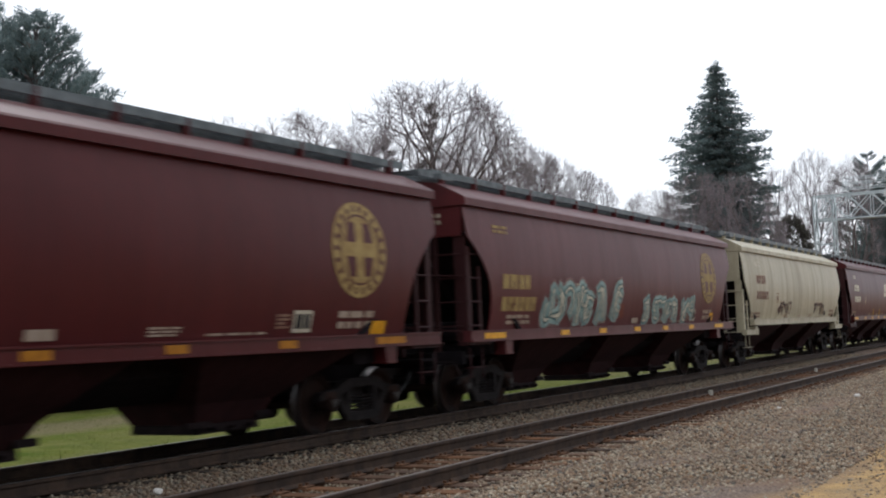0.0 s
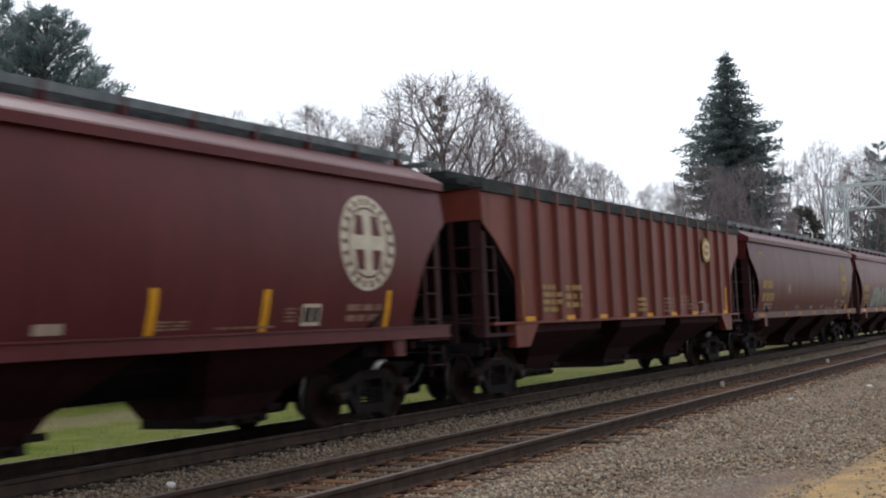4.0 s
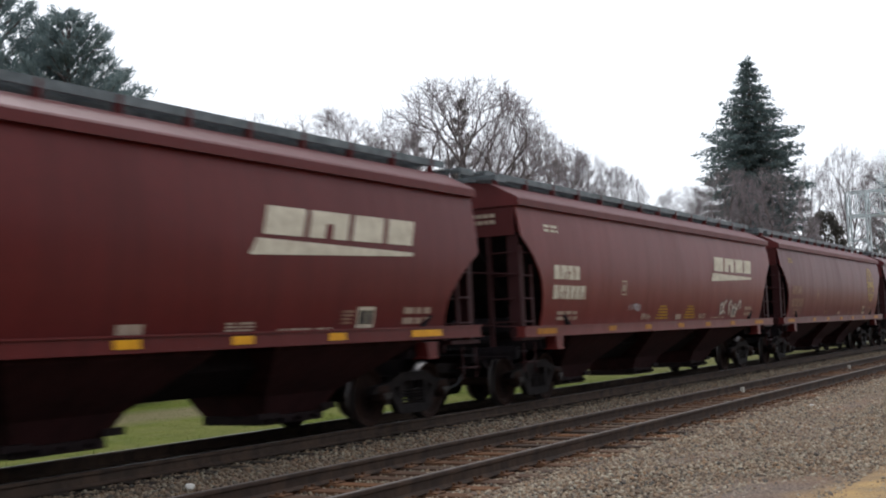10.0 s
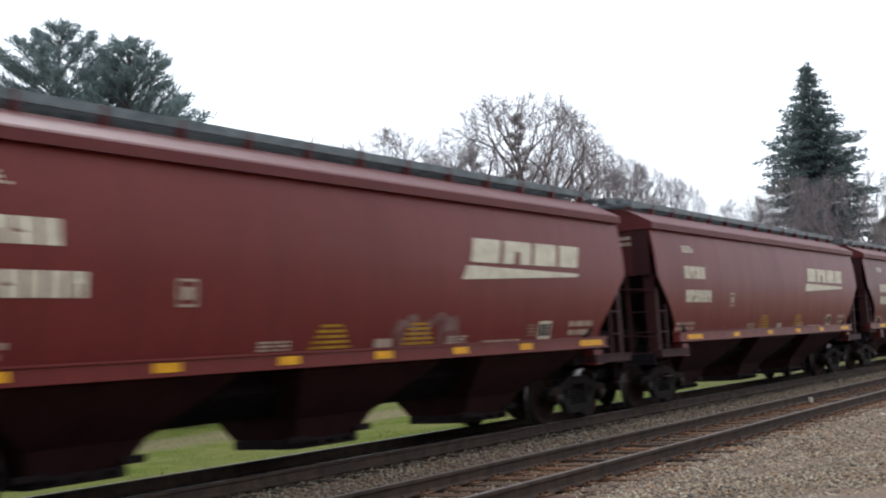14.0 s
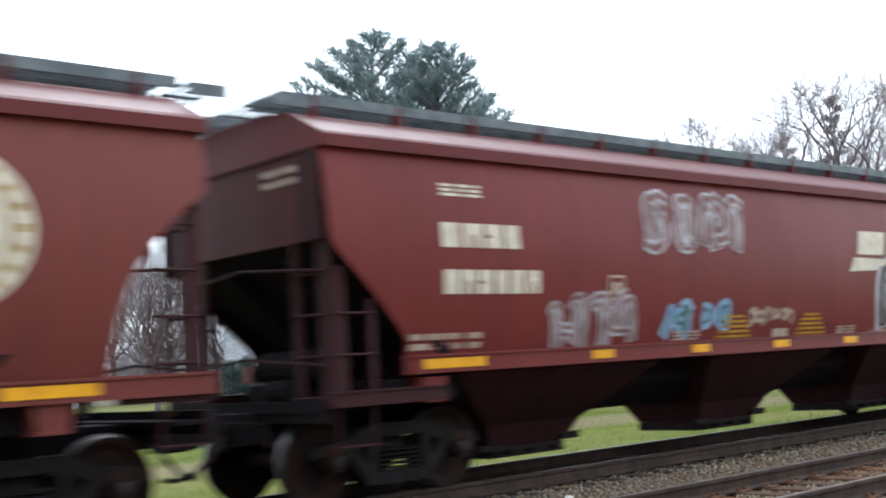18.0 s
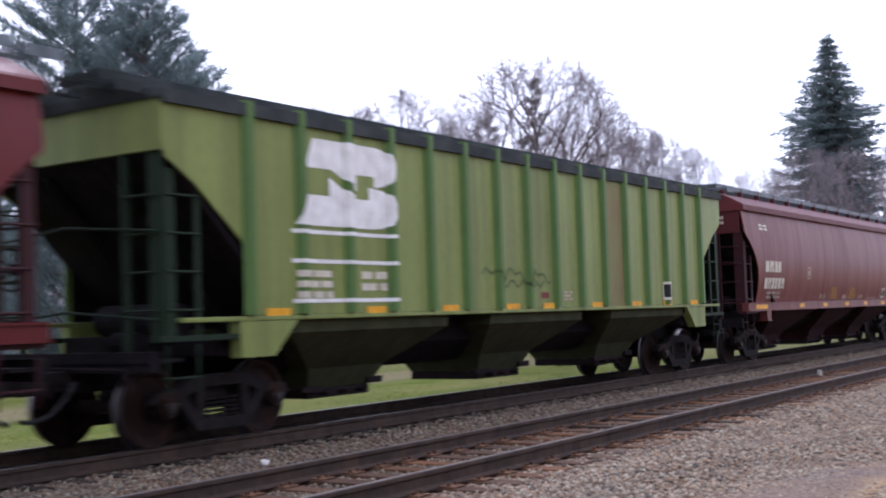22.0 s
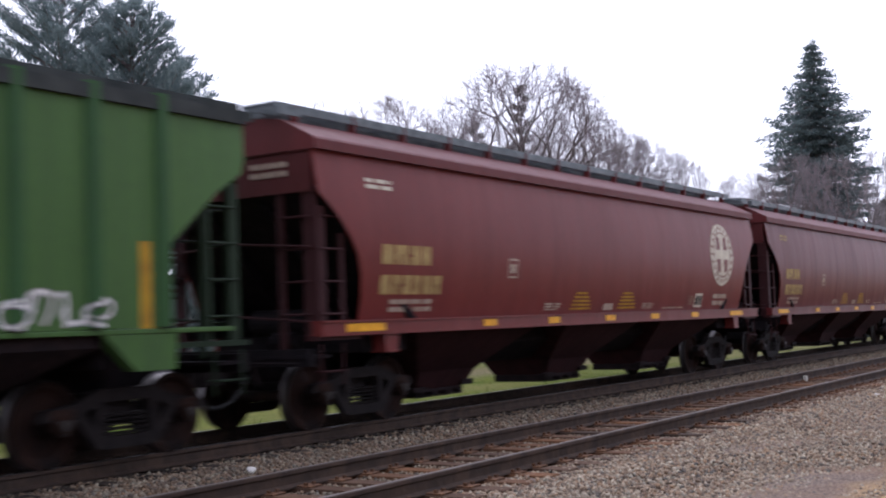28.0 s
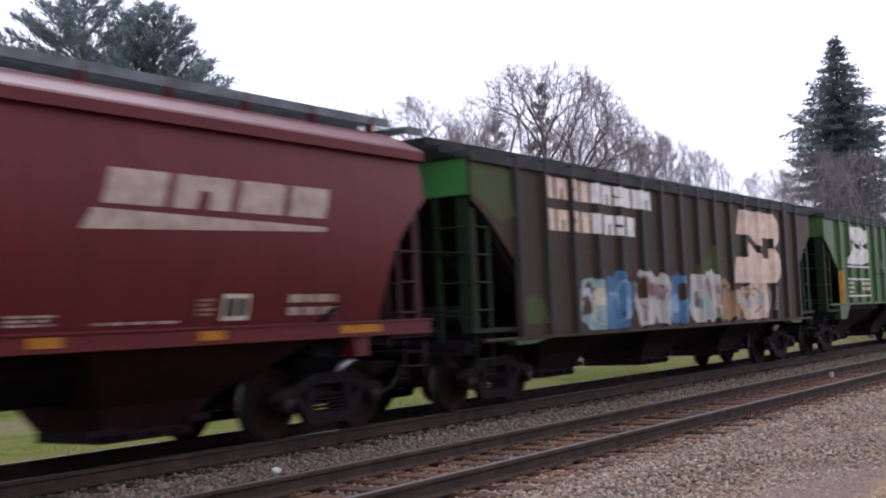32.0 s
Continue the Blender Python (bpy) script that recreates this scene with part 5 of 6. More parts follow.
dc.bars("patch", [(2.45, 3.17, 1.45, 3.72)], M_STAIN, "rust-stained panel between two ribs", lift=0.004)
dc = car_round(12, "red-brown covered hopper car with silver bubble graffiti", M_DEEPRED, emat=M_GOLD, nums=M_DIM, hives=False, refl=())
throwup(dc, -3.9, 2.7, 1.47, 2.28, 6, ((0.34, M_SILVER), (0.26, M_DULLSILVER), (0.05, M_SILVER)), 121, "large silver bubble graffiti", 0.06)
throwup(dc, 2.75, 3.15, 1.47, 2.28, 1, ((0.24, M_SILVER), (0.14, M_DULLSILVER)), 122, "large silver bubble graffiti", 0.06)
throwup(dc, -4.5, -3.9, 1.50, 1.95, 1, ((0.22, M_SILVER), (0.08, M_DULLSILVER)), 123, "silver spray tag", 0.0)
dc.bars("reflector", [(y, y + 0.22, 1.42, 1.85) for y in (-7.16, -4.65, -2.15, 0.15, 3.96, 6.68)], M_YELLOW)
car_round(13, "red-brown covered hopper car with a gold round emblem", M_DEEPRED, emat=M_GOLD, nums=M_GOLD)
car_round(14, "red-brown covered hopper car with a cream round emblem", M_RED, emat=M_WHITE, nums=M_GOLD)
dc = car_ribbed(15, "dark green ribbed hopper car with a white block emblem", M_GREEN, M_GREENRIB, False, "skirted")
bn_block(dc, -6.26, 2.55, 2.07, 1.11, M_BOLD, M_GREEN)
dc.bars("stripe", [(-6.28, -4.17, 2.455, 2.505), (-6.28, -4.17, 2.09, 2.14), (-6.28, -4.17, 1.60, 1.65)], M_BOLD, "thin white stripes")
throwup(dc, 3.9, 6.3, 1.46, 1.84, 5, ((0.06, M_SILVER), (0.025, M_BOLD)), 151)
dc.strokes("spray_line", [[(-3.4, 2.25), (-2.2, 2.32), (-1.0, 2.2), (0.4, 2.28), (1.8, 2.18), (3.6, 2.24)]], 0.05, M_BLACK, "long thin dark spray line")
dc.bars("stencil_box", [(-2.7, -2.25, 2.45, 2.72)], M_PALEGREEN, "small pale stencil panel")
text_bars(dc, -6.2, -5.6, 1.70, 2.04, 3, M_WHITE, 152)
text_bars(dc, -4.75, -4.2, 1.78, 2.04, 2, M_WHITE, 153)
dc.bars("reflector", [(-7.2, -6.95, 1.42, 2.35), (-4.1, -3.88, 1.42, 1.9), (-1.6, -1.42, 1.42, 1.9), (1.1, 1.3, 1.42, 1.9), (3.7, 3.86, 1.42, 1.9), (6.7, 6.86, 1.42, 2.35)], M_GOLDY)
dc = car_ribbed(16, "sooty brown ribbed hopper car with a pale block emblem and graffiti", M_BROWN, M_BROWNRIB, False, "deep", end_mat=M_BRIGHT, ladder_mat=M_GREENRIB)
bn_block(dc, 2.45, 1.98, 3.35, 1.68, M_PALE, M_BROWN)
dc.poly("patch", [[(0.3, 2.15), (1.75, 2.1), (1.7, 2.62), (1.3, 2.8), (0.9, 2.45), (0.35, 2.35)], [(-6.9, 1.30), (-6.15, 1.30), (-6.2, 1.62), (-6.5, 1.78), (-6.85, 1.7)], [(-8.3, 3.3), (-7.5, 2.9), (-7.1, 3.0), (-7.2, 3.72), (-8.3, 3.78)]], M_SEEP, "patch of bright green paint showing through soot", lift=0.005)
dc.bars("panel_seam", [(-7.04, 7.04, 2.50, 2.525)], M_BROWNRIB, "thin horizontal panel seam", lift=0.003)
block_letters(dc, -6.1, 3.37, 4, 0.34, 0.36, 0.09, M_PALE, "row of dirty white blocks")
block_letters(dc, -4.38, 3.37, 6, 0.34, 0.36, 0.09, M_BOLD, "row of white blocks")
block_letters(dc, -6.1, 2.83, 4, 0.34, 0.36, 0.09, M_PALE, "row of dirty white blocks")
block_letters(dc, -4.38, 2.83, 4, 0.37, 0.36, 0.09, M_BOLD, "row of white blocks")
M_COBALT = rough_surface("cobalt_blue_spray_paint", (0.045, 0.11, 0.21), (0.09, 0.19, 0.30), 3.0, 0.5, bumps=0.0)
M_OCHRE = rough_surface("tan_spray_paint", (0.34, 0.22, 0.11), (0.24, 0.15, 0.08), 3.0, 0.5, bumps=0.0)
M_MILKY = rough_surface("milky_spray_paint", (0.50, 0.47, 0.42), (0.33, 0.33, 0.31), 2.2, 0.5, bumps=0.0)
mural(dc, -4.95, -3.95, 1.13, 2.02, M_TEAL, (M_BROWN, M_WHITE, M_SILVER, M_BROWN), M_WHITE, 161, "pale teal and white graffiti")
mural(dc, -4.0, -2.9, 1.13, 2.12, M_COBALT, (M_BROWN, M_SKYBLUE, M_COBALT), M_SKYBLUE, 171, "blue graffiti")
mural(dc, -2.75, -1.75, 1.13, 2.16, M_MILKY, (M_GREYPINK, M_DULLSILVER, M_BROWN), M_RUSTRED, 172, "mauve-white graffiti with red outline")
mural(dc, -1.85, -1.05, 1.13, 2.12, M_MILKY, (M_DULLSILVER, M_WHITE, M_DULLSILVER), M_RUSTRED, 173, "mauve-white graffiti with red outline")
mural(dc, -1.1, -0.15, 1.13, 2.16, M_COBALT, (M_SKYBLUE, M_TEAL, M_BROWN), M_SKYBLUE, 174, "blue graffiti")
mural(dc, -0.1, 0.8, 1.13, 2.18, M_MILKY, (M_TEAL, M_GREYPINK, M_WHITE), M_TEAL, 181, "milky white graffiti")
mural(dc, 0.7, 1.5, 1.13, 2.24, M_MILKY, (M_WHITE, M_DULLSILVER, M_TEAL), M_GREYPINK, 182, "milky white graffiti")
mural(dc, 1.35, 2.35, 1.13, 2.05, M_OCHRE, (M_PINKISH, M_OCHRE, M_DULLSILVER), M_BROWN, 183, "tan and brown graffiti")
mural(dc, 2.3, 2.85, 1.13, 1.85, M_OCHRE, (M_BROWN, M_MILKY), M_BROWN, 184, "tan and brown graffiti")
mural(dc, 2.9, 3.75, 1.13, 1.95, M_PINKISH, (M_MILKY, M_PALE), M_OCHRE, 185, "cream graffiti with a rusty outline")
mural(dc, 3.4, 4.75, 1.13, 2.14, M_PINKISH, (M_MILKY, M_PALE, M_MILKY), M_RUSTRED, 186, "cream graffiti with a rusty outline")
throwup(dc, 4.75, 5.35, 1.30, 1.95, 2, ((0.10, M_GREYPINK), (0.04, M_SILVER)), 187, "small grey graffiti", 0.0)
car_round(17, "red-brown covered hopper car with a large faded cream swoosh emblem", M_DEEPRED, emblem="swoosh", emat=M_FADE, hives=False, strip=M_AMBER)


# ---------- trees ----------
BARE = {}


def bare_mesh(variant):
    """A leafless tree about 10 m tall and 3 m in half width: rising limbs that fork into ever finer twigs."""
    if variant in BARE:
        return BARE[variant]
    rng = np.random.default_rng(300 + variant)
    segs = {True: [], False: []}

    def room(p, d):
        """How far it is from p along d to the rounded outline of the crown."""
        s = np.array((3.2, 3.2, 3.7))
        o, v = (p - np.array((0, 0, 6.2))) / s, d / s
        aa, bb, cc = v @ v, 2 * o @ v, o @ o - 1
        disc = bb * bb - 4 * aa * cc
        return max(0.0, (-bb + math.sqrt(disc)) / (2 * aa)) if disc > 0 else 0.0

    def piece(p, q, r0, r1):
        segs[r0 > 0.022].append((p, q, max(0.0036, r0), max(0.0030, r1)))

    def grow(p, d, r, level):
        free = room(p, d)
        length = max(0.16, free * rng.uniform(0.26, 0.40))
        n = 3
        for k in range(n):
            d = d + rng.normal(0, 0.07 + 0.012 * level, 3) + np.array((0, 0, 0.03))
            d = d / np.linalg.norm(d)
            q = p + d * length / n
            piece(p, q, r * (1 - 0.09 * k), r * (1 - 0.09 * (k + 1)))
            if level > 2:
                if rng.uniform(0, 1) < 0.66:
                    side = np.cross(d, rng.normal(0, 1, 3))
                    side /= np.linalg.norm(side) + 1e-9
                    td = d * 0.75 + side * rng.uniform(0.4, 0.8)
                    ln = min(0.8, 0.26 + 0.10 * free) * rng.uniform(0.6, 1.25)
                    mid = q + td * ln * 0.5
                    piece(q, mid, 0.006, 0.0045)
                    piece(mid, mid + (td + rng.normal(0, 0.25, 3)) * ln * 0.5, 0.0045, 0.003)
            p = q
        if level == 8 or free < 0.10:
            return
        side = np.cross(d, rng.normal(0, 1, 3))
        side /= np.linalg.norm(side) + 1e-9
        share = rng.uniform(0.42, 0.60)
        for sgn, part_r in ((1, share), (-1, 1 - share)):
            a = radians(rng.uniform(16, 34)) * (1.25 - 0.5 * part_r)
            grow(p, d * math.cos(a) + sgn * side * math.sin(a), r * 0.665 * (0.72 + 0.56 * part_r), level + 1)

    base, lean = np.zeros(3), np.array((rng.normal(0, 0.04), rng.normal(0, 0.04), 1.0))
    fork = base + lean * rng.uniform(1.9, 2.6)
    piece(base, fork, 0.19, 0.16)
    for k in range(9):
        az = k * 2.4 + rng.uniform(-0.4, 0.4)
        a = radians(6 + 62 * ((k + 0.5) / 9) ** 0.8)
        at = fork + lean * (1.3 - 0.16 * k)
        if k == 0:
            piece(fork, fork + lean * 1.3, 0.15, 0.08)
        grow(at, np.array((math.cos(az) * math.sin(a), math.sin(az) * math.sin(a), math.cos(a))), 0.100, 1)
    out = []
    for thick, sides in ((True, 6), (False, 3)):
        p = np.array([s[0] for s in segs[thick]])
        q = np.array([s[1] for s in segs[thick]])
        ra, rb = np.array([s[2] for s in segs[thick]]), np.array([s[3] for s in segs[thick]])
        d = q - p
        d /= np.linalg.norm(d, axis=1)[:, None] + 1e-9
        u = np.cross(d, (0.3, 0.9, 0.1))
        u /= np.linalg.norm(u, axis=1)[:, None] + 1e-9
        w = np.cross(d, u)
        rings = []
        for cpt, r in ((p, ra), (q, rb)):
            for k in range(sides):
                an = 2 * np.pi * k / sides
                rings.append(cpt + r[:, None] * (np.cos(an) * u + np.sin(an) * w))
        vs = np.stack(rings, 1).reshape(-1, 3)
        quad = np.array([(k, (k + 1) % sides, sides + (k + 1) % sides, sides + k) for k in range(sides)])
        fs = (np.arange(len(p))[:, None, None] * 2 * sides + quad[None]).reshape(-1, 4)
        out.append((vs, fs, thick))
    BARE[variant] = [raw_mesh("trunk" if thick else "branchwork", vs, fs, [M_BARK if thick else M_TWIG]) for vs, fs, thick in out]
    return BARE[variant]


def bare_tree(name, x, y, height, crown, seed, label, base=-0.7):
    """A leafless tree of that height and crown half width."""
    rng = random.Random(seed)
    limbs, twigs = bare_mesh(seed % 6)
    tree = thing(name, label, "tree")
    s = crown / 3.0
    tree.matrix_basis = pose(x, y, base, 0, 0, rng.uniform(0, 360)) @ Matrix.Diagonal((s, s, height / 9.9, 1))
    part("trunk", limbs, None, tree)
    tagged(part("branchwork", twigs, None, tree), kind="stuff")
    return tree


def needles(rng, centres, dirs, size, per, slim=0.22, loose=0.55):
    """Small pointed leaf blades round each centre, along its direction."""
    n = len(centres) * per
    c = np.repeat(centres, per, 0) + rng.normal(0, 1, (n, 3)) * size * np.array((0.55, 0.55, 0.35))
    d = np.repeat(dirs, per, 0) + rng.normal(0, loose, (n, 3))
    d /= np.linalg.norm(d, axis=1)[:, None] + 1e-9
    s = np.cross(d, rng.normal(0, 1, (n, 3)))
    s /= np.linalg.norm(s, axis=1)[:, None] + 1e-9
    ln = size * rng.uniform(0.6, 1.3, n)[:, None]
    wd = ln * slim
    v = np.stack((c - d * ln * 0.5, c + s * wd, c + d * ln * 0.7, c - s * wd), 1).reshape(-1, 3)
    f = np.arange(n * 4).reshape(-1, 4)
    return v, f


def spruce_tree(name, x, y, height, radius, seed, label, base=-0.7, mat=None, bottom=0.08, droop=0.25, thin=1.0):
    rng = np.random.default_rng(seed)
    tree = thing(name, label, "tree", at=pose(x, y, base))
    bm = bmesh.new()
    tube(bm, (0, 0, 0), (0, 0, height * 0.97), 0.03 * height * 0.6, 0.02, sides=8)
    cen, dr = [], []
    levels = int(height * 2.6)
    for i in range(levels):
        t = bottom + (1 - bottom) * i / levels
        z0 = height * t
        r = min(radius, 0.66 * (height * (1 - t)) ** 0.97) * rng.uniform(0.74, 1.08) + 0.05
        nb = max(5, int((8 + 10 * (1 - t)) * thin))
        for k in range(nb):
            a = 2 * np.pi * (k + rng.uniform(-0.4, 0.4)) / nb + i * 1.3
            rr = r * rng.uniform(0.70, 1.12)
            tip = np.array((rr * np.cos(a), rr * np.sin(a), z0 - droop * rr + 0.14 * rr * rng.uniform(-1, 1)))
            tube(bm, (0, 0, z0), tuple(tip), 0.035, 0.01, sides=3)
            m = max(2, int(rr * 3.2))
            for j in range(m):
                u = (j + 1) / m
                p = np.array((0, 0, z0)) * (1 - u) + tip * u + np.array((0, 0, 0.10 * rr * np.sin(np.pi * u) * -1))
                w = 0.28 * rr * (1 - 0.55 * u)
                for sd in (-1, 0, 1):
                    q = p + sd * w * 0.5 * np.array((-np.sin(a), np.cos(a), 0)) * rng.uniform(0.5, 1.2)
                    cen.append(q)
                    dr.append(np.array((np.cos(a) - 0.5 * sd * np.sin(a), np.sin(a) + 0.5 * sd * np.cos(a), -0.25)))
    for k in range(14):
        cen.append(np.array((0, 0, height * (0.93 + 0.075 * k / 13))))
        dr.append(np.array((0, 0, 1.0)))
    part("trunk", bm, M_BARK, tree)
    v, f = needles(rng, np.array(cen), np.array(dr), 0.26, 6 if thin == 1 else 4, 0.17)
    part("crown", raw_mesh("crown", v, f, [mat or M_SPRUCE]), None, tree)
    return tree


def pine_tree(name, x, y, height, spread, seed, label, base=-0.7, bare=0.25, mat=None, limbs=90, most=3.6):
    """A rounded pine: rising limbs with ragged plumes of needles and gaps between them."""
    rng = np.random.default_rng(seed)
    tree = thing(name, label, "tree", at=pose(x, y, base))
    bm = bmesh.new()
    tube(bm, (0, 0, 0), (0, 0, height * 0.97), 0.26, 0.03, sides=8)
    cen, dr = [], []
    for i in range(limbs):
        drop = (height * (1 - bare)) * ((i + rng.uniform(0, 1)) / limbs) ** 1.12
        a = i * 2.4 + rng.uniform(-0.4, 0.4)
        rr = max(0.12, min(most, spread * math.sqrt(drop + 0.02)) * rng.uniform(0.60, 1.12))
        rise = rng.uniform(0.55, 0.95)
        tip = np.array((rr * np.cos(a), rr * np.sin(a), height - drop))
        root = np.array((0, 0, max(0.3, height - drop - rise * rr)))
        tube(bm, tuple(root), tuple(tip), 0.05, 0.012, sides=4)
        along = (tip - root) / (np.linalg.norm(tip - root) + 1e-9)
        side = np.array((-np.sin(a), np.cos(a), 0))
        m = max(3, int(rr * 4.5))
        for j in range(m):
            u = 0.25 + 0.75 * (j + 1) / m
            p = root * (1 - u) + tip * u
            wide = 0.28 * rr * (1.05 - u) + 0.06
            for sd in (-1, -0.4, 0.4, 1):
                cen.append(p + side * sd * wide * rng.uniform(0.6, 1.2) + along * abs(sd) * wide * 0.5 + rng.normal(0, 0.05, 3))
                dr.append(along + side * sd * 0.5 + np.array((0, 0, 0.25)))
    part("trunk", bm, M_BARK, tree)
    v, f = needles(rng, np.array(cen), np.array(dr), 0.19, 15, 0.10, 0.45)
    part("crown", raw_mesh("crown", v, f, [mat or M_PINE]), None, tree)
    return tree


def polar(az, dist):
    return -dist * math.sin(radians(az)), dist * math.cos(radians(az))


def top_at(tan, dist, base=-0.7):
    return EYE[2] + tan * dist - base


def build_trees():
    # tall spruce beyond the signal bridge's side of the line
    spruce_tree("spruce", *polar(15.02, 85), top_at(0.216, 85), 3.45, 3, "tall dark blue-green spruce behind the tracks", bottom=0.05)
    for az, dist, tan, half, seed in ((28.9, 46.0, 0.2210, 4.1, 20), (31.0, 58, 0.186, 3.3, 40), (26.3, 62, 0.182, 3.0, 37), (24.5, 66, 0.168, 2.7, 25), (22.9, 68, 0.150, 2.4, 35), (21.5, 68, 0.137, 2.2, 26),
                                      (35.2, 92, 0.1990, 5.4, 22), (38.5, 96, 0.194, 5.2, 24), (41.3, 98, 0.183, 4.6, 38), (33.4, 100, 0.165, 4.0, 23)):
        bare_tree("bare_tree", *polar(az, dist), top_at(tan, dist), half, seed, "leafless grey-brown tree with fine twigs")
    for az, tan, wide, most, seed in ((28.75, 0.1990, 0.42, 1.35, 5), (31.1, 0.168, 0.65, 0.9, 6), (29.3, 0.150, 0.9, 1.9, 7)):
        pine_tree("cedar", *polar(az, 66), top_at(tan, 66), wide, seed, "brownish winter cedar among bare branches", limbs=34, bare=0.3, most=most, mat=M_CEDAR)
    for az, dist, tan, seed in ((18.2, 80, 0.118, 27), (16.2, 74, 0.13, 28), (14.3, 74, 0.128, 36), (12.6, 104, 0.128, 29), (10.9, 106, 0.142, 30), (9.3, 110, 0.134, 31)):
        bare_tree("bare_tree", *polar(az, dist), top_at(tan, dist), 2.7, seed, "leafless grey-brown tree with fine twigs")
    for az, tan, seed in ((8.5, 0.132, 41), (7.4, 0.12, 42), (6.2, 0.125, 43)):
        pine_tree("pine", *polar(az, 125), top_at(tan, 125), 1.8, seed, "dark green pine far along the tracks", bare=0.1, mat=M_SPRUCE)
    for az, tan, seed in ((8.2, 0.105, 44), (6.9, 0.11, 45), (5.6, 0.105, 46)):
        spruce_tree("spruce", *polar(az, 132), top_at(tan, 132), 4.2, seed, "dark evergreen far along the tracks", bottom=0.03)
    pine_tree("pine", *polar(54.7, 58), top_at(0.165, 58), 1.5, 54, "grey-green pine with open low limbs", limbs=90, bare=0.36, most=3.1)
    bare_tree("bare_tree", *polar(61.3, 76), top_at(0.117, 76), 3.6, 87, "leafless grey-brown tree with fine twigs")
    # ragged pines across the lawn
    pine_tree("pine", *polar(50.45, 46), top_at(0.2873, 46), 2.05, 51, "ragged grey-green pine with rising limbs", limbs=190, bare=0.02)
    pine_tree("pine", *polar(47.3, 44), top_at(0.2743, 44), 1.6, 52, "ragged grey-green pine with rising limbs", limbs=190, most=2.8, bare=0.02)
    pine_tree("pine", *polar(45.1, 46), top_at(0.2240, 46), 0.95, 53, "small grey-green pine beside larger ones", limbs=50, most=1.2)
    # behind the lawn, seen between the cars
    for k, az in enumerate((66.5, 64.8, 63.2, 62.0, 60.8, 59.4, 58.0, 56.6, 55.0, 53.4, 51.6, 49.5)):
        dist = 128 + 9 * (k % 3)
        bare_tree("bare_tree", *polar(az, dist), top_at(0.088 + 0.012 * (k % 2) + 0.006 * (k % 3), dist), 5.6, 60 + k, "leafless grey-brown tree with fine twigs")
    # clipped evergreen shrubs
    bush_list = [(12.05, 92, 0.084, 1.95, 71, M_CEDAR), (57.15, 98, 0.0155, 0.55, 72, M_SPRUCE), (56.2, 98, 0.017, 0.55, 73, M_SPRUCE), (57.95, 98, 0.0125, 0.5, 74, M_SPRUCE), (43.5, 55, 0.075, 1.9, 75, M_SPRUCE), (42.2, 57, 0.055, 1.5, 76, M_SPRUCE)]
    for az, dist, tan, r, seed, leaf in bush_list:
        rng = np.random.default_rng(seed)
        h = top_at(tan, dist)
        shrub = thing("evergreen_shrub", "dark green rounded evergreen shrub", "shrub", at=pose(*polar(az, dist), -0.7))
        u = rng.uniform(0.02, 1, 900)
        a = rng.uniform(0, 2 * np.pi, 900)
        rad = r * np.sqrt(np.clip(1 - u ** 3.2, 0, 1)) * rng.uniform(0.7, 1.05, 900)
        cen = np.stack((rad * np.cos(a), rad * np.sin(a), h * u), 1)
        v, f = needles(rng, cen, np.stack((np.cos(a), np.sin(a), 0.6 + 0 * a), 1), 0.3, 7)
        part("crown", raw_mesh("crown", v, f, [leaf]), None, shrub)
        bm = bmesh.new()
        tube(bm, (0, 0, 0), (0, 0, h * 0.9), 0.12, 0.03)
        part("trunk", bm, M_BARK, shrub)


build_trees()


def build_brush():
    """A far belt of leafless brush that closes the view beyond the lawn."""
    rng = np.random.default_rng(17)
    n = 44000
    az = np.radians(rng.uniform(4, 80, n))
    r = rng.uniform(147, 178, n)
    x, y = -r * np.sin(az), r * np.cos(az)
    h = rng.uniform(2.5, 10.5, n) * (0.75 + 0.25 * np.sin(az * 60) * np.cos(az * 23))
    w = 0.035
    tx, ty = rng.normal(0, 0.22, n) * h, rng.normal(0, 0.22, n) * h
    cx, cy = np.cos(az) * w, np.sin(az) * w
    z = np.full(n, -0.95)
    v = np.stack((np.stack((x - cx, y - cy, z), 1), np.stack((x + cx, y + cy, z), 1), np.stack((x + tx + cx * 0.3, y + ty + cy * 0.3, z + h), 1), np.stack((x + tx - cx * 0.3, y + ty - cy * 0.3, z + h), 1)), 1).reshape(-1, 3)
    f = np.arange(4 * n).reshape(-1, 4)
    tagged(new("brush", raw_mesh("brush", v, f, [M_TWIG])), "far belt of leafless grey-brown brush beyond the lawn", "brush", kind="stuff")


build_brush()


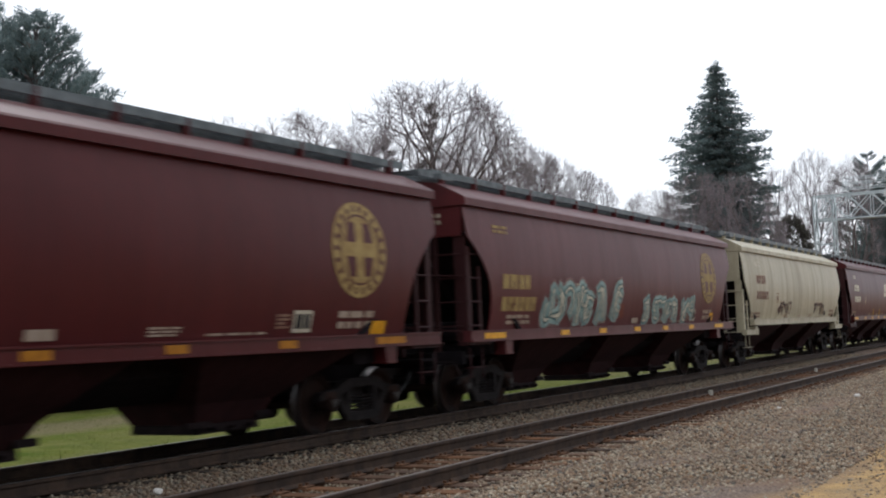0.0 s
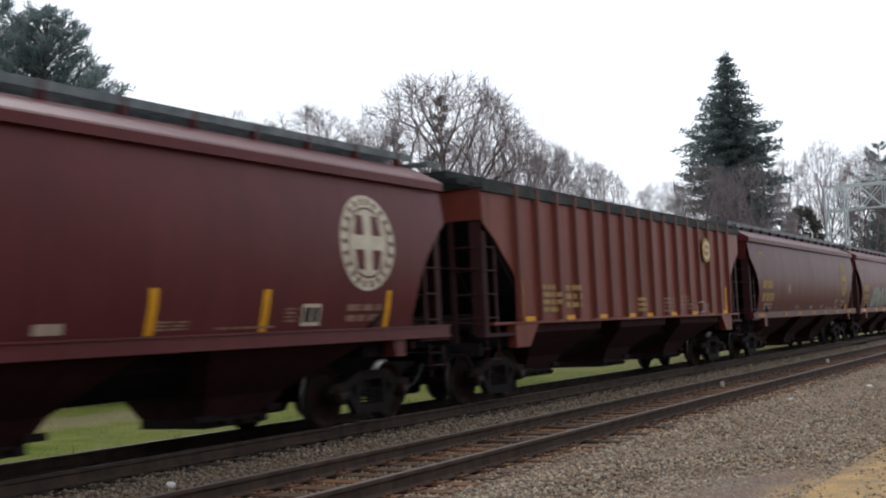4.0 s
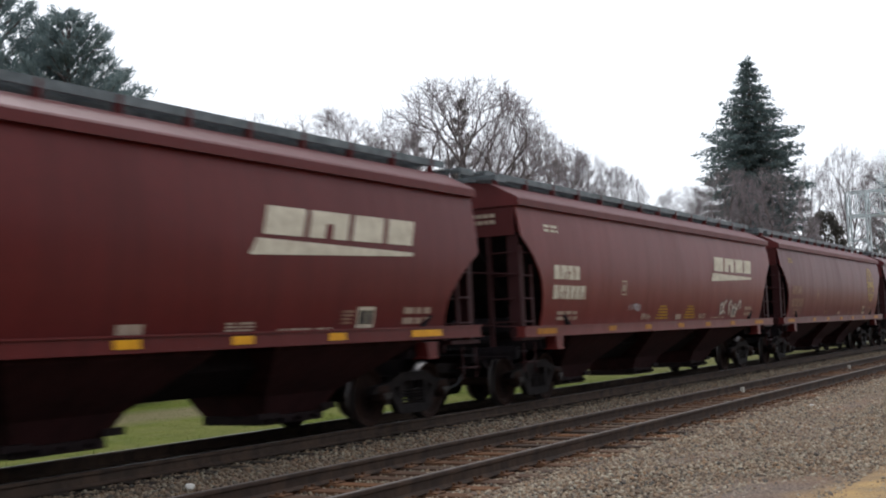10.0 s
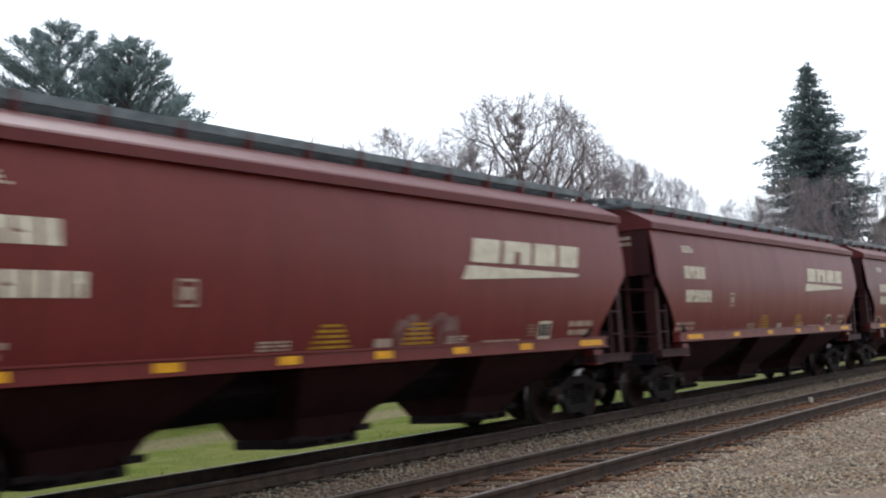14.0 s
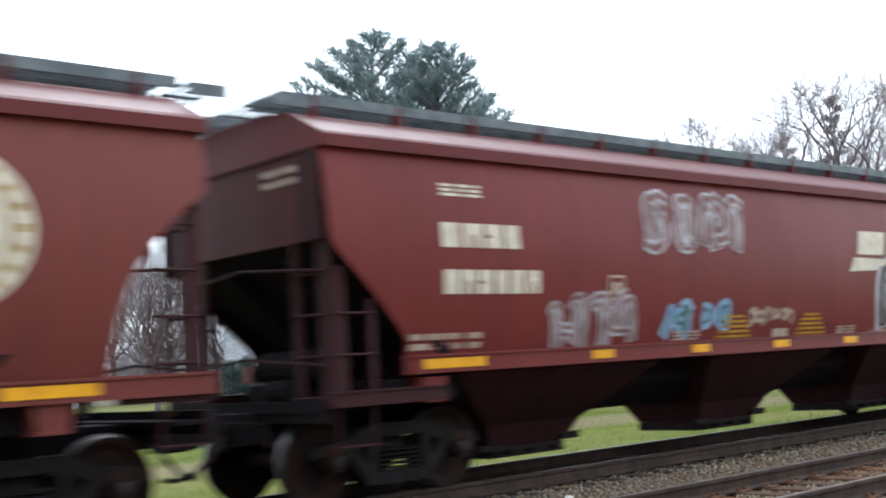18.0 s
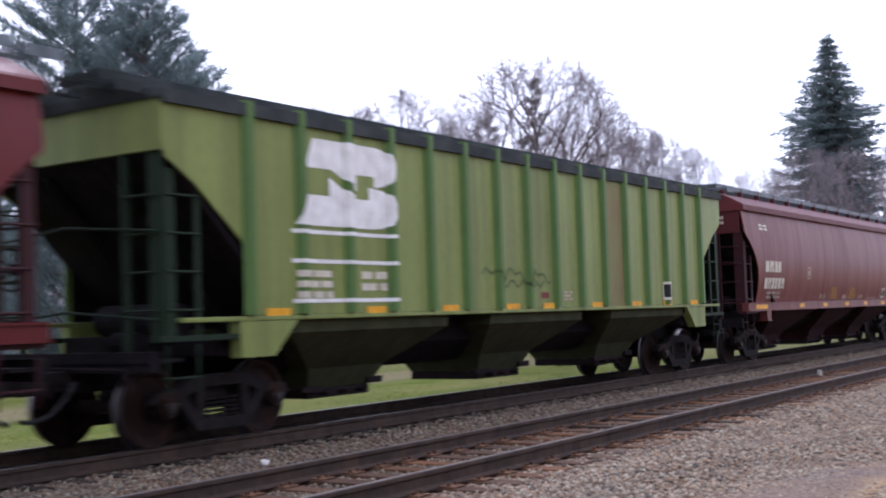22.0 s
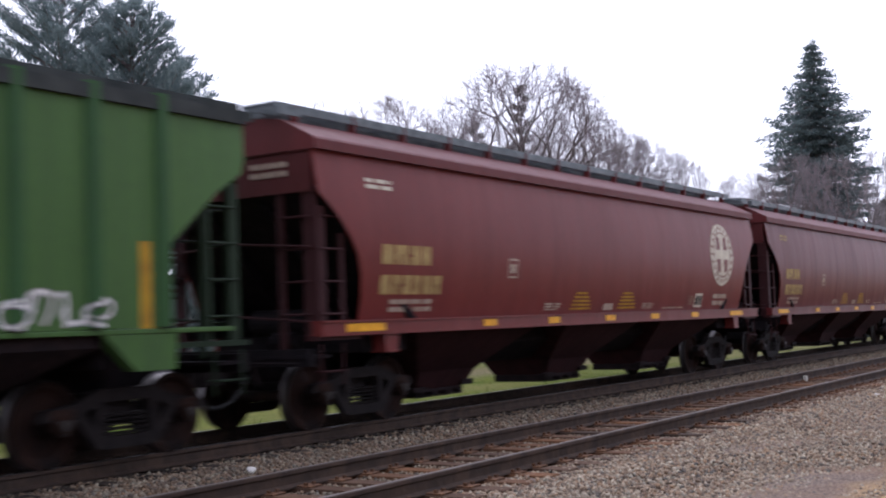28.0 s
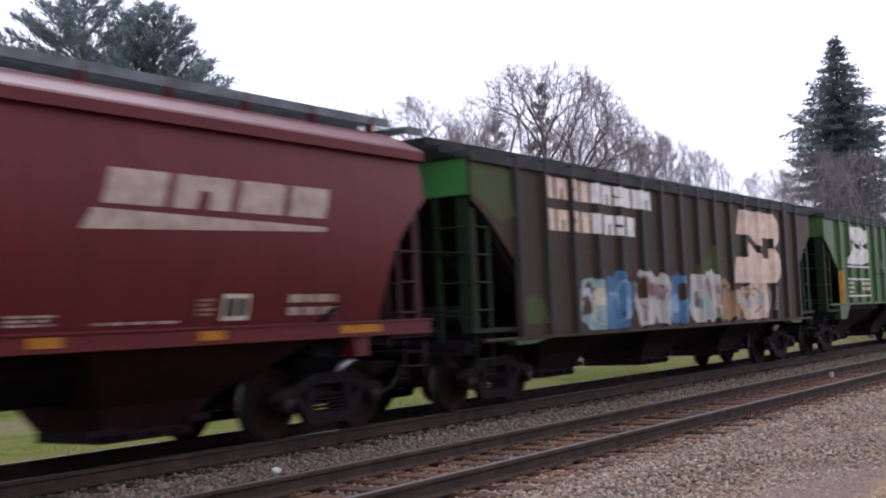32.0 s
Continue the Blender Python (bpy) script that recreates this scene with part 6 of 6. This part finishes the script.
# ---------- signal bridge ----------
def build_gantry():
    g = thing("signal_bridge", "galvanized steel lattice signal bridge over the tracks", "signal bridge", at=pose(0, 88.0, 0))
    za, zb = 8.50, 10.24

    for name, x in (("tower", -16.3), ("tower", 1.5)):
        bm = bmesh.new()
        for dx in (-0.65, 0.65):
            for dy in (-0.6, 0.6):
                box(bm, x + dx - 0.055, x + dx + 0.055, dy - 0.055, dy + 0.055, -0.6, zb)
        for k in range(6):
            z = -0.4 + k * 1.8
            for dy in (-0.6, 0.6):
                tube(bm, (x - 0.65, dy, z), (x + 0.65, dy, min(zb, z + 1.8)), 0.035, sides=4)
                tube(bm, (x - 0.65, dy, z), (x + 0.65, dy, z), 0.04, sides=4)
            for dx in (-0.65, 0.65):
                tube(bm, (x + dx, -0.6, z), (x + dx, 0.6, min(zb, z + 1.8)), 0.035, sides=4)
        part(name, bm, M_GALV, g)
    bm = bmesh.new()
    for y in (-0.6, 0.6):
        for z in (za, zb):
            box(bm, -16.9, 2.1, y - 0.05, y + 0.05, z - 0.05, z + 0.05)
        for k in range(11):
            x = -16.3 + k * 1.64
            tube(bm, (x, y, za), (x + 1.64, y, zb), 0.034, sides=4)
            tube(bm, (x, y, zb), (x + 1.64, y, za), 0.034, sides=4)
            tube(bm, (x, y, za), (x, y, zb), 0.034, sides=4)
    part("truss", bm, M_GALV, g)
    bm = one_box(-15.3, 2.0, -0.55, 0.55, za + 0.055, za + 0.11)
    part("walkway", bm, M_GRATE, g)
    bm = bmesh.new()
    for x in np.arange(-14.8, 2.1, 1.6):
        for y in (-0.62, 0.62):
            tube(bm, (x, y, zb), (x, y, zb + 1.15), 0.03, sides=5)
    for y in (-0.62, 0.62):
        for z in (0.4, 0.8, 1.15):
            tube(bm, (-14.8, y, zb + z), (2.0, y, zb + z), 0.028, sides=5)
    part("handrail", bm, M_GALV, g)
    for x in (-11.0, -6.9):
        bm = bmesh.new()
        box(bm, x - 0.25, x + 0.25, -0.95, -0.75, zb + 0.3, zb + 1.7)
        for z in (0.6, 1.0, 1.4):
            tube(bm, (x, -0.95, zb + z), (x, -1.15, zb + z), 0.12, 0.13, sides=12)
        tube(bm, (x, -0.7, za), (x, -0.7, zb + 1.7), 0.06)
        part("signal_head", bm, M_BLACK, g, "black three-lamp signal head")


build_gantry()


# ---------- houses and small things over the lawn ----------
def house(az, dist, w, d, wall_h, roof_h, turn, label, windows=(), gable_windows=(), wall=None, wing=0.0):
    """A house with its ridge along its own x axis, windows on the long side and on one gable."""
    wall = wall or M_HOUSE
    h = thing("house", label, "house", "houses beyond the lawn", at=pose(*polar(az, dist), -0.85, 0, 0, turn))
    part("wall", one_box(-w / 2, w / 2, -d / 2, d / 2, 0, wall_h), wall, h)
    bm = bmesh.new()
    extrude(bm, [(-d / 2, wall_h), (d / 2, wall_h), (0, wall_h + roof_h - 0.05)], 0, -w / 2 + 0.003, w / 2 - 0.003)
    part("gable", bm, wall, h)
    for s in (-1, 1):
        bm = bmesh.new()
        drop = 0.30 * 2 * roof_h / d
        extrude(bm, [(s * (d / 2 + 0.30), wall_h - drop), (0, wall_h + roof_h), (0, wall_h + roof_h + 0.14), (s * (d / 2 + 0.30), wall_h - drop + 0.14)], 0, -w / 2 - 0.25, w / 2 + 0.25)
        part("roof", bm, M_ROOF, h)
    for u, z in windows:
        win = part("window", one_box(u - 0.5, u + 0.5, -d / 2 - 0.05, -d / 2 - 0.005, z, z + 1.3), M_HOUSE, h)
        part("pane", one_box(u - 0.4, u + 0.4, -d / 2 - 0.07, -d / 2 - 0.055, z + 0.1, z + 1.2), M_GLASS, win)
    for u, z in gable_windows:
        win = part("window", one_box(w / 2 + 0.005, w / 2 + 0.05, u - 0.36, u + 0.36, z, z + 1.5), M_HOUSE, h)
        part("pane", one_box(w / 2 + 0.055, w / 2 + 0.07, u - 0.26, u + 0.26, z + 0.1, z + 1.4), M_GLASS, win)
    if wing:
        part("wing", one_box(-w / 2 + 1, w / 2 - 0.6, -d / 2 - wing, -d / 2 - 0.003, 0, 1.9), wall, h)
        bm = bmesh.new()
        extrude(bm, [(-d / 2 - wing - 0.2, 1.85), (-d / 2 - 0.01, 3.0), (-d / 2 - 0.01, 3.12), (-d / 2 - wing - 0.2, 1.97)], 0, -w / 2 + 0.8, w / 2 - 0.4)
        part("wing_roof", bm, M_ROOF, h)


house(59.5, 138, 7.0, 4.1, 4.5, 2.5, -30.5, "narrow two-storey white house with a steep gable", gable_windows=((-0.75, 0.7), (0.75, 0.7), (-0.75, 3.0), (0.75, 3.0)), wing=1.7)
house(56.2, 124, 8.0, 6.0, 4.2, 2.7, 56.2, "broad white house under a large grey roof", ((-3.0, 1.7), (-1.2, 1.7), (0.8, 1.7), (2.6, 1.7)))
house(62.9, 140, 6.6, 5.0, 1.9, 1.2, 62.9, "low tan shed with a shallow roof", ((1.6, 0.5),), wall=M_TANWALL)
house(66.4, 136, 7.4, 5.0, 2.0, 1.4, 66.4, "low white house with a grey roof", ((-1.8, 0.6), (1.4, 0.6)))


def build_pole():
    p = thing("utility_pole", "brown wooden utility pole with a crossarm", "utility pole", at=pose(*polar(67.3, 128), -0.9, 0, 0, 40))
    bm = bmesh.new()
    tube(bm, (0, 0, 0), (0, 0, 11.2), 0.16, 0.11, sides=8)
    part("shaft", bm, M_BARK, p)
    for z in (10.4, 9.4):
        part("crossarm", soft_box(-1.1, 1.1, -0.22, -0.10, z, z + 0.13, 0.02), M_BARK, p)
        for x in (-0.95, -0.4, 0.4, 0.95):
            bm = bmesh.new()
            tube(bm, (x, -0.16, z + 0.13), (x, -0.16, z + 0.34), 0.06, 0.03, sides=6)
            part("insulator", bm, M_GALV, p)


build_pole()


def build_mound():
    bm = bmesh.new()
    bmesh.ops.create_uvsphere(bm, u_segments=24, v_segments=12, radius=1.0)
    for v in bm.verts:
        v.co.x *= 0.75
        v.co.y *= 1.0
        v.co.z *= 0.27
        v.co += 0.04 * noise.noise_vector(v.co * 3)
    m = new("covered_mound", finish("covered_mound", bm, rough_surface("white_plastic_sheet", (0.86, 0.87, 0.88), (0.78, 0.79, 0.80), 4.0, 0.5), smooth=True))
    m.matrix_basis = pose(-28.1, 22.5, -0.55, 0, 0, 25)
    tagged(m, "low mound under a white plastic sheet on the lawn", "covered mound")


build_mound()


def build_post():
    bm = soft_box(-0.05, 0.05, -0.05, 0.05, 0, 1.5, 0.012)
    p = tagged(new("post", finish("post", bm, M_TIE)), "thin dark wooden post standing on the lawn", "post")
    p.matrix_basis = pose(-20.76, 39.0, -0.68)


build_post()


def build_grass():
    rng = np.random.default_rng(5)
    n = 60000
    x = -13.4 - 24 * rng.uniform(0, 1, n) ** 1.6
    y = rng.uniform(8, 75, n)
    z = np.array([ground_height(a, 0) for a in x]) - 0.02
    h = rng.uniform(0.02, 0.06, n) * np.where((rng.uniform(0, 1, n) < 0.12) & (x > -14.8), 5.0, 1.0)
    a = rng.uniform(0, 2 * np.pi, n)
    w = 0.014
    dx, dy = np.cos(a) * w, np.sin(a) * w
    tx, ty = rng.normal(0, 0.35, n) * h, rng.normal(0, 0.35, n) * h
    v = np.stack((np.stack((x - dx, y - dy, z), 1), np.stack((x + dx, y + dy, z), 1), np.stack((x + tx, y + ty, z + h), 1)), 1).reshape(-1, 3)
    f = np.arange(3 * n).reshape(-1, 3)
    m = island_mix("grass_blades", [(0.06, 0.10, 0.012), (0.095, 0.13, 0.022), (0.20, 0.165, 0.08), (0.075, 0.11, 0.018)], 0.9, leaf=True)
    tagged(new("grass", raw_mesh("grass", v, f, [m])), "short green lawn grass with dry blades", "grass", kind="stuff")


build_grass()
build_ties()


# ---------- what moves ----------
JOINT = [17.67, 26.77, 35.88, 45.0, 54.14, 63.32, 72.55, 81.84, 91.22, 100.68, 110.23, 119.86, 129.52, 139.25, 149.01, 158.79, 168.58, 178.34, 188.07, 197.73, 207.37, 216.99, 226.61, 236.27, 245.91, 255.54, 265.2, 274.88, 284.59, 294.33, 304.11, 313.93, 323.77]
SLACK = {-1: 0.07, 0: 0.09, 1: 0.05, 2: 0.11, 3: -0.16, 4: -0.4, 5: -0.57, 6: -0.03, 7: 0.37, 8: 0.0, 9: -0.17, 10: 0.38, 11: 0.45, 12: -0.15, 13: 0.04, 14: -0.16, 15: -0.12, 16: -0.2, 17: 0.25}
SHIFT = {5: -0.3, 6: -0.15, 7: 0.45}      # shorter cars, which stand off the even spacing


def train_at(t):
    """Where the joint before car 0 is along the track, second by second and between."""
    i = min(31, int(t))
    return JOINT[i] + (JOINT[i + 1] - JOINT[i]) * (t - i)


def motions():
    for k, car in CARS.items():
        slack = 0.5 * (SLACK.get(k, 0) + SLACK.get(k + 1, 0)) + SHIFT.get(k, 0.0)
        walk(car, [(t, pose(XC, JOINT[t] - PITCH * (k + 0.5) + slack, 0)) for t in range(33)])
    rows = []
    for k in range(481):
        t = 2 * k / FPS
        rows.append((t, pose(0, 0, 0.457) @ Matrix.Rotation(-(train_at(t) - JOINT[0]) / 0.457, 4, "X")))
    first = WHEELSETS[0]
    walk(first, rows)
    for w in WHEELSETS[1:]:
        w.rotation_mode = "QUATERNION"
        keys = w.animation_data_create()
        keys.action = first.animation_data.action
        keys.action_slot = first.animation_data.action_slot


motions()
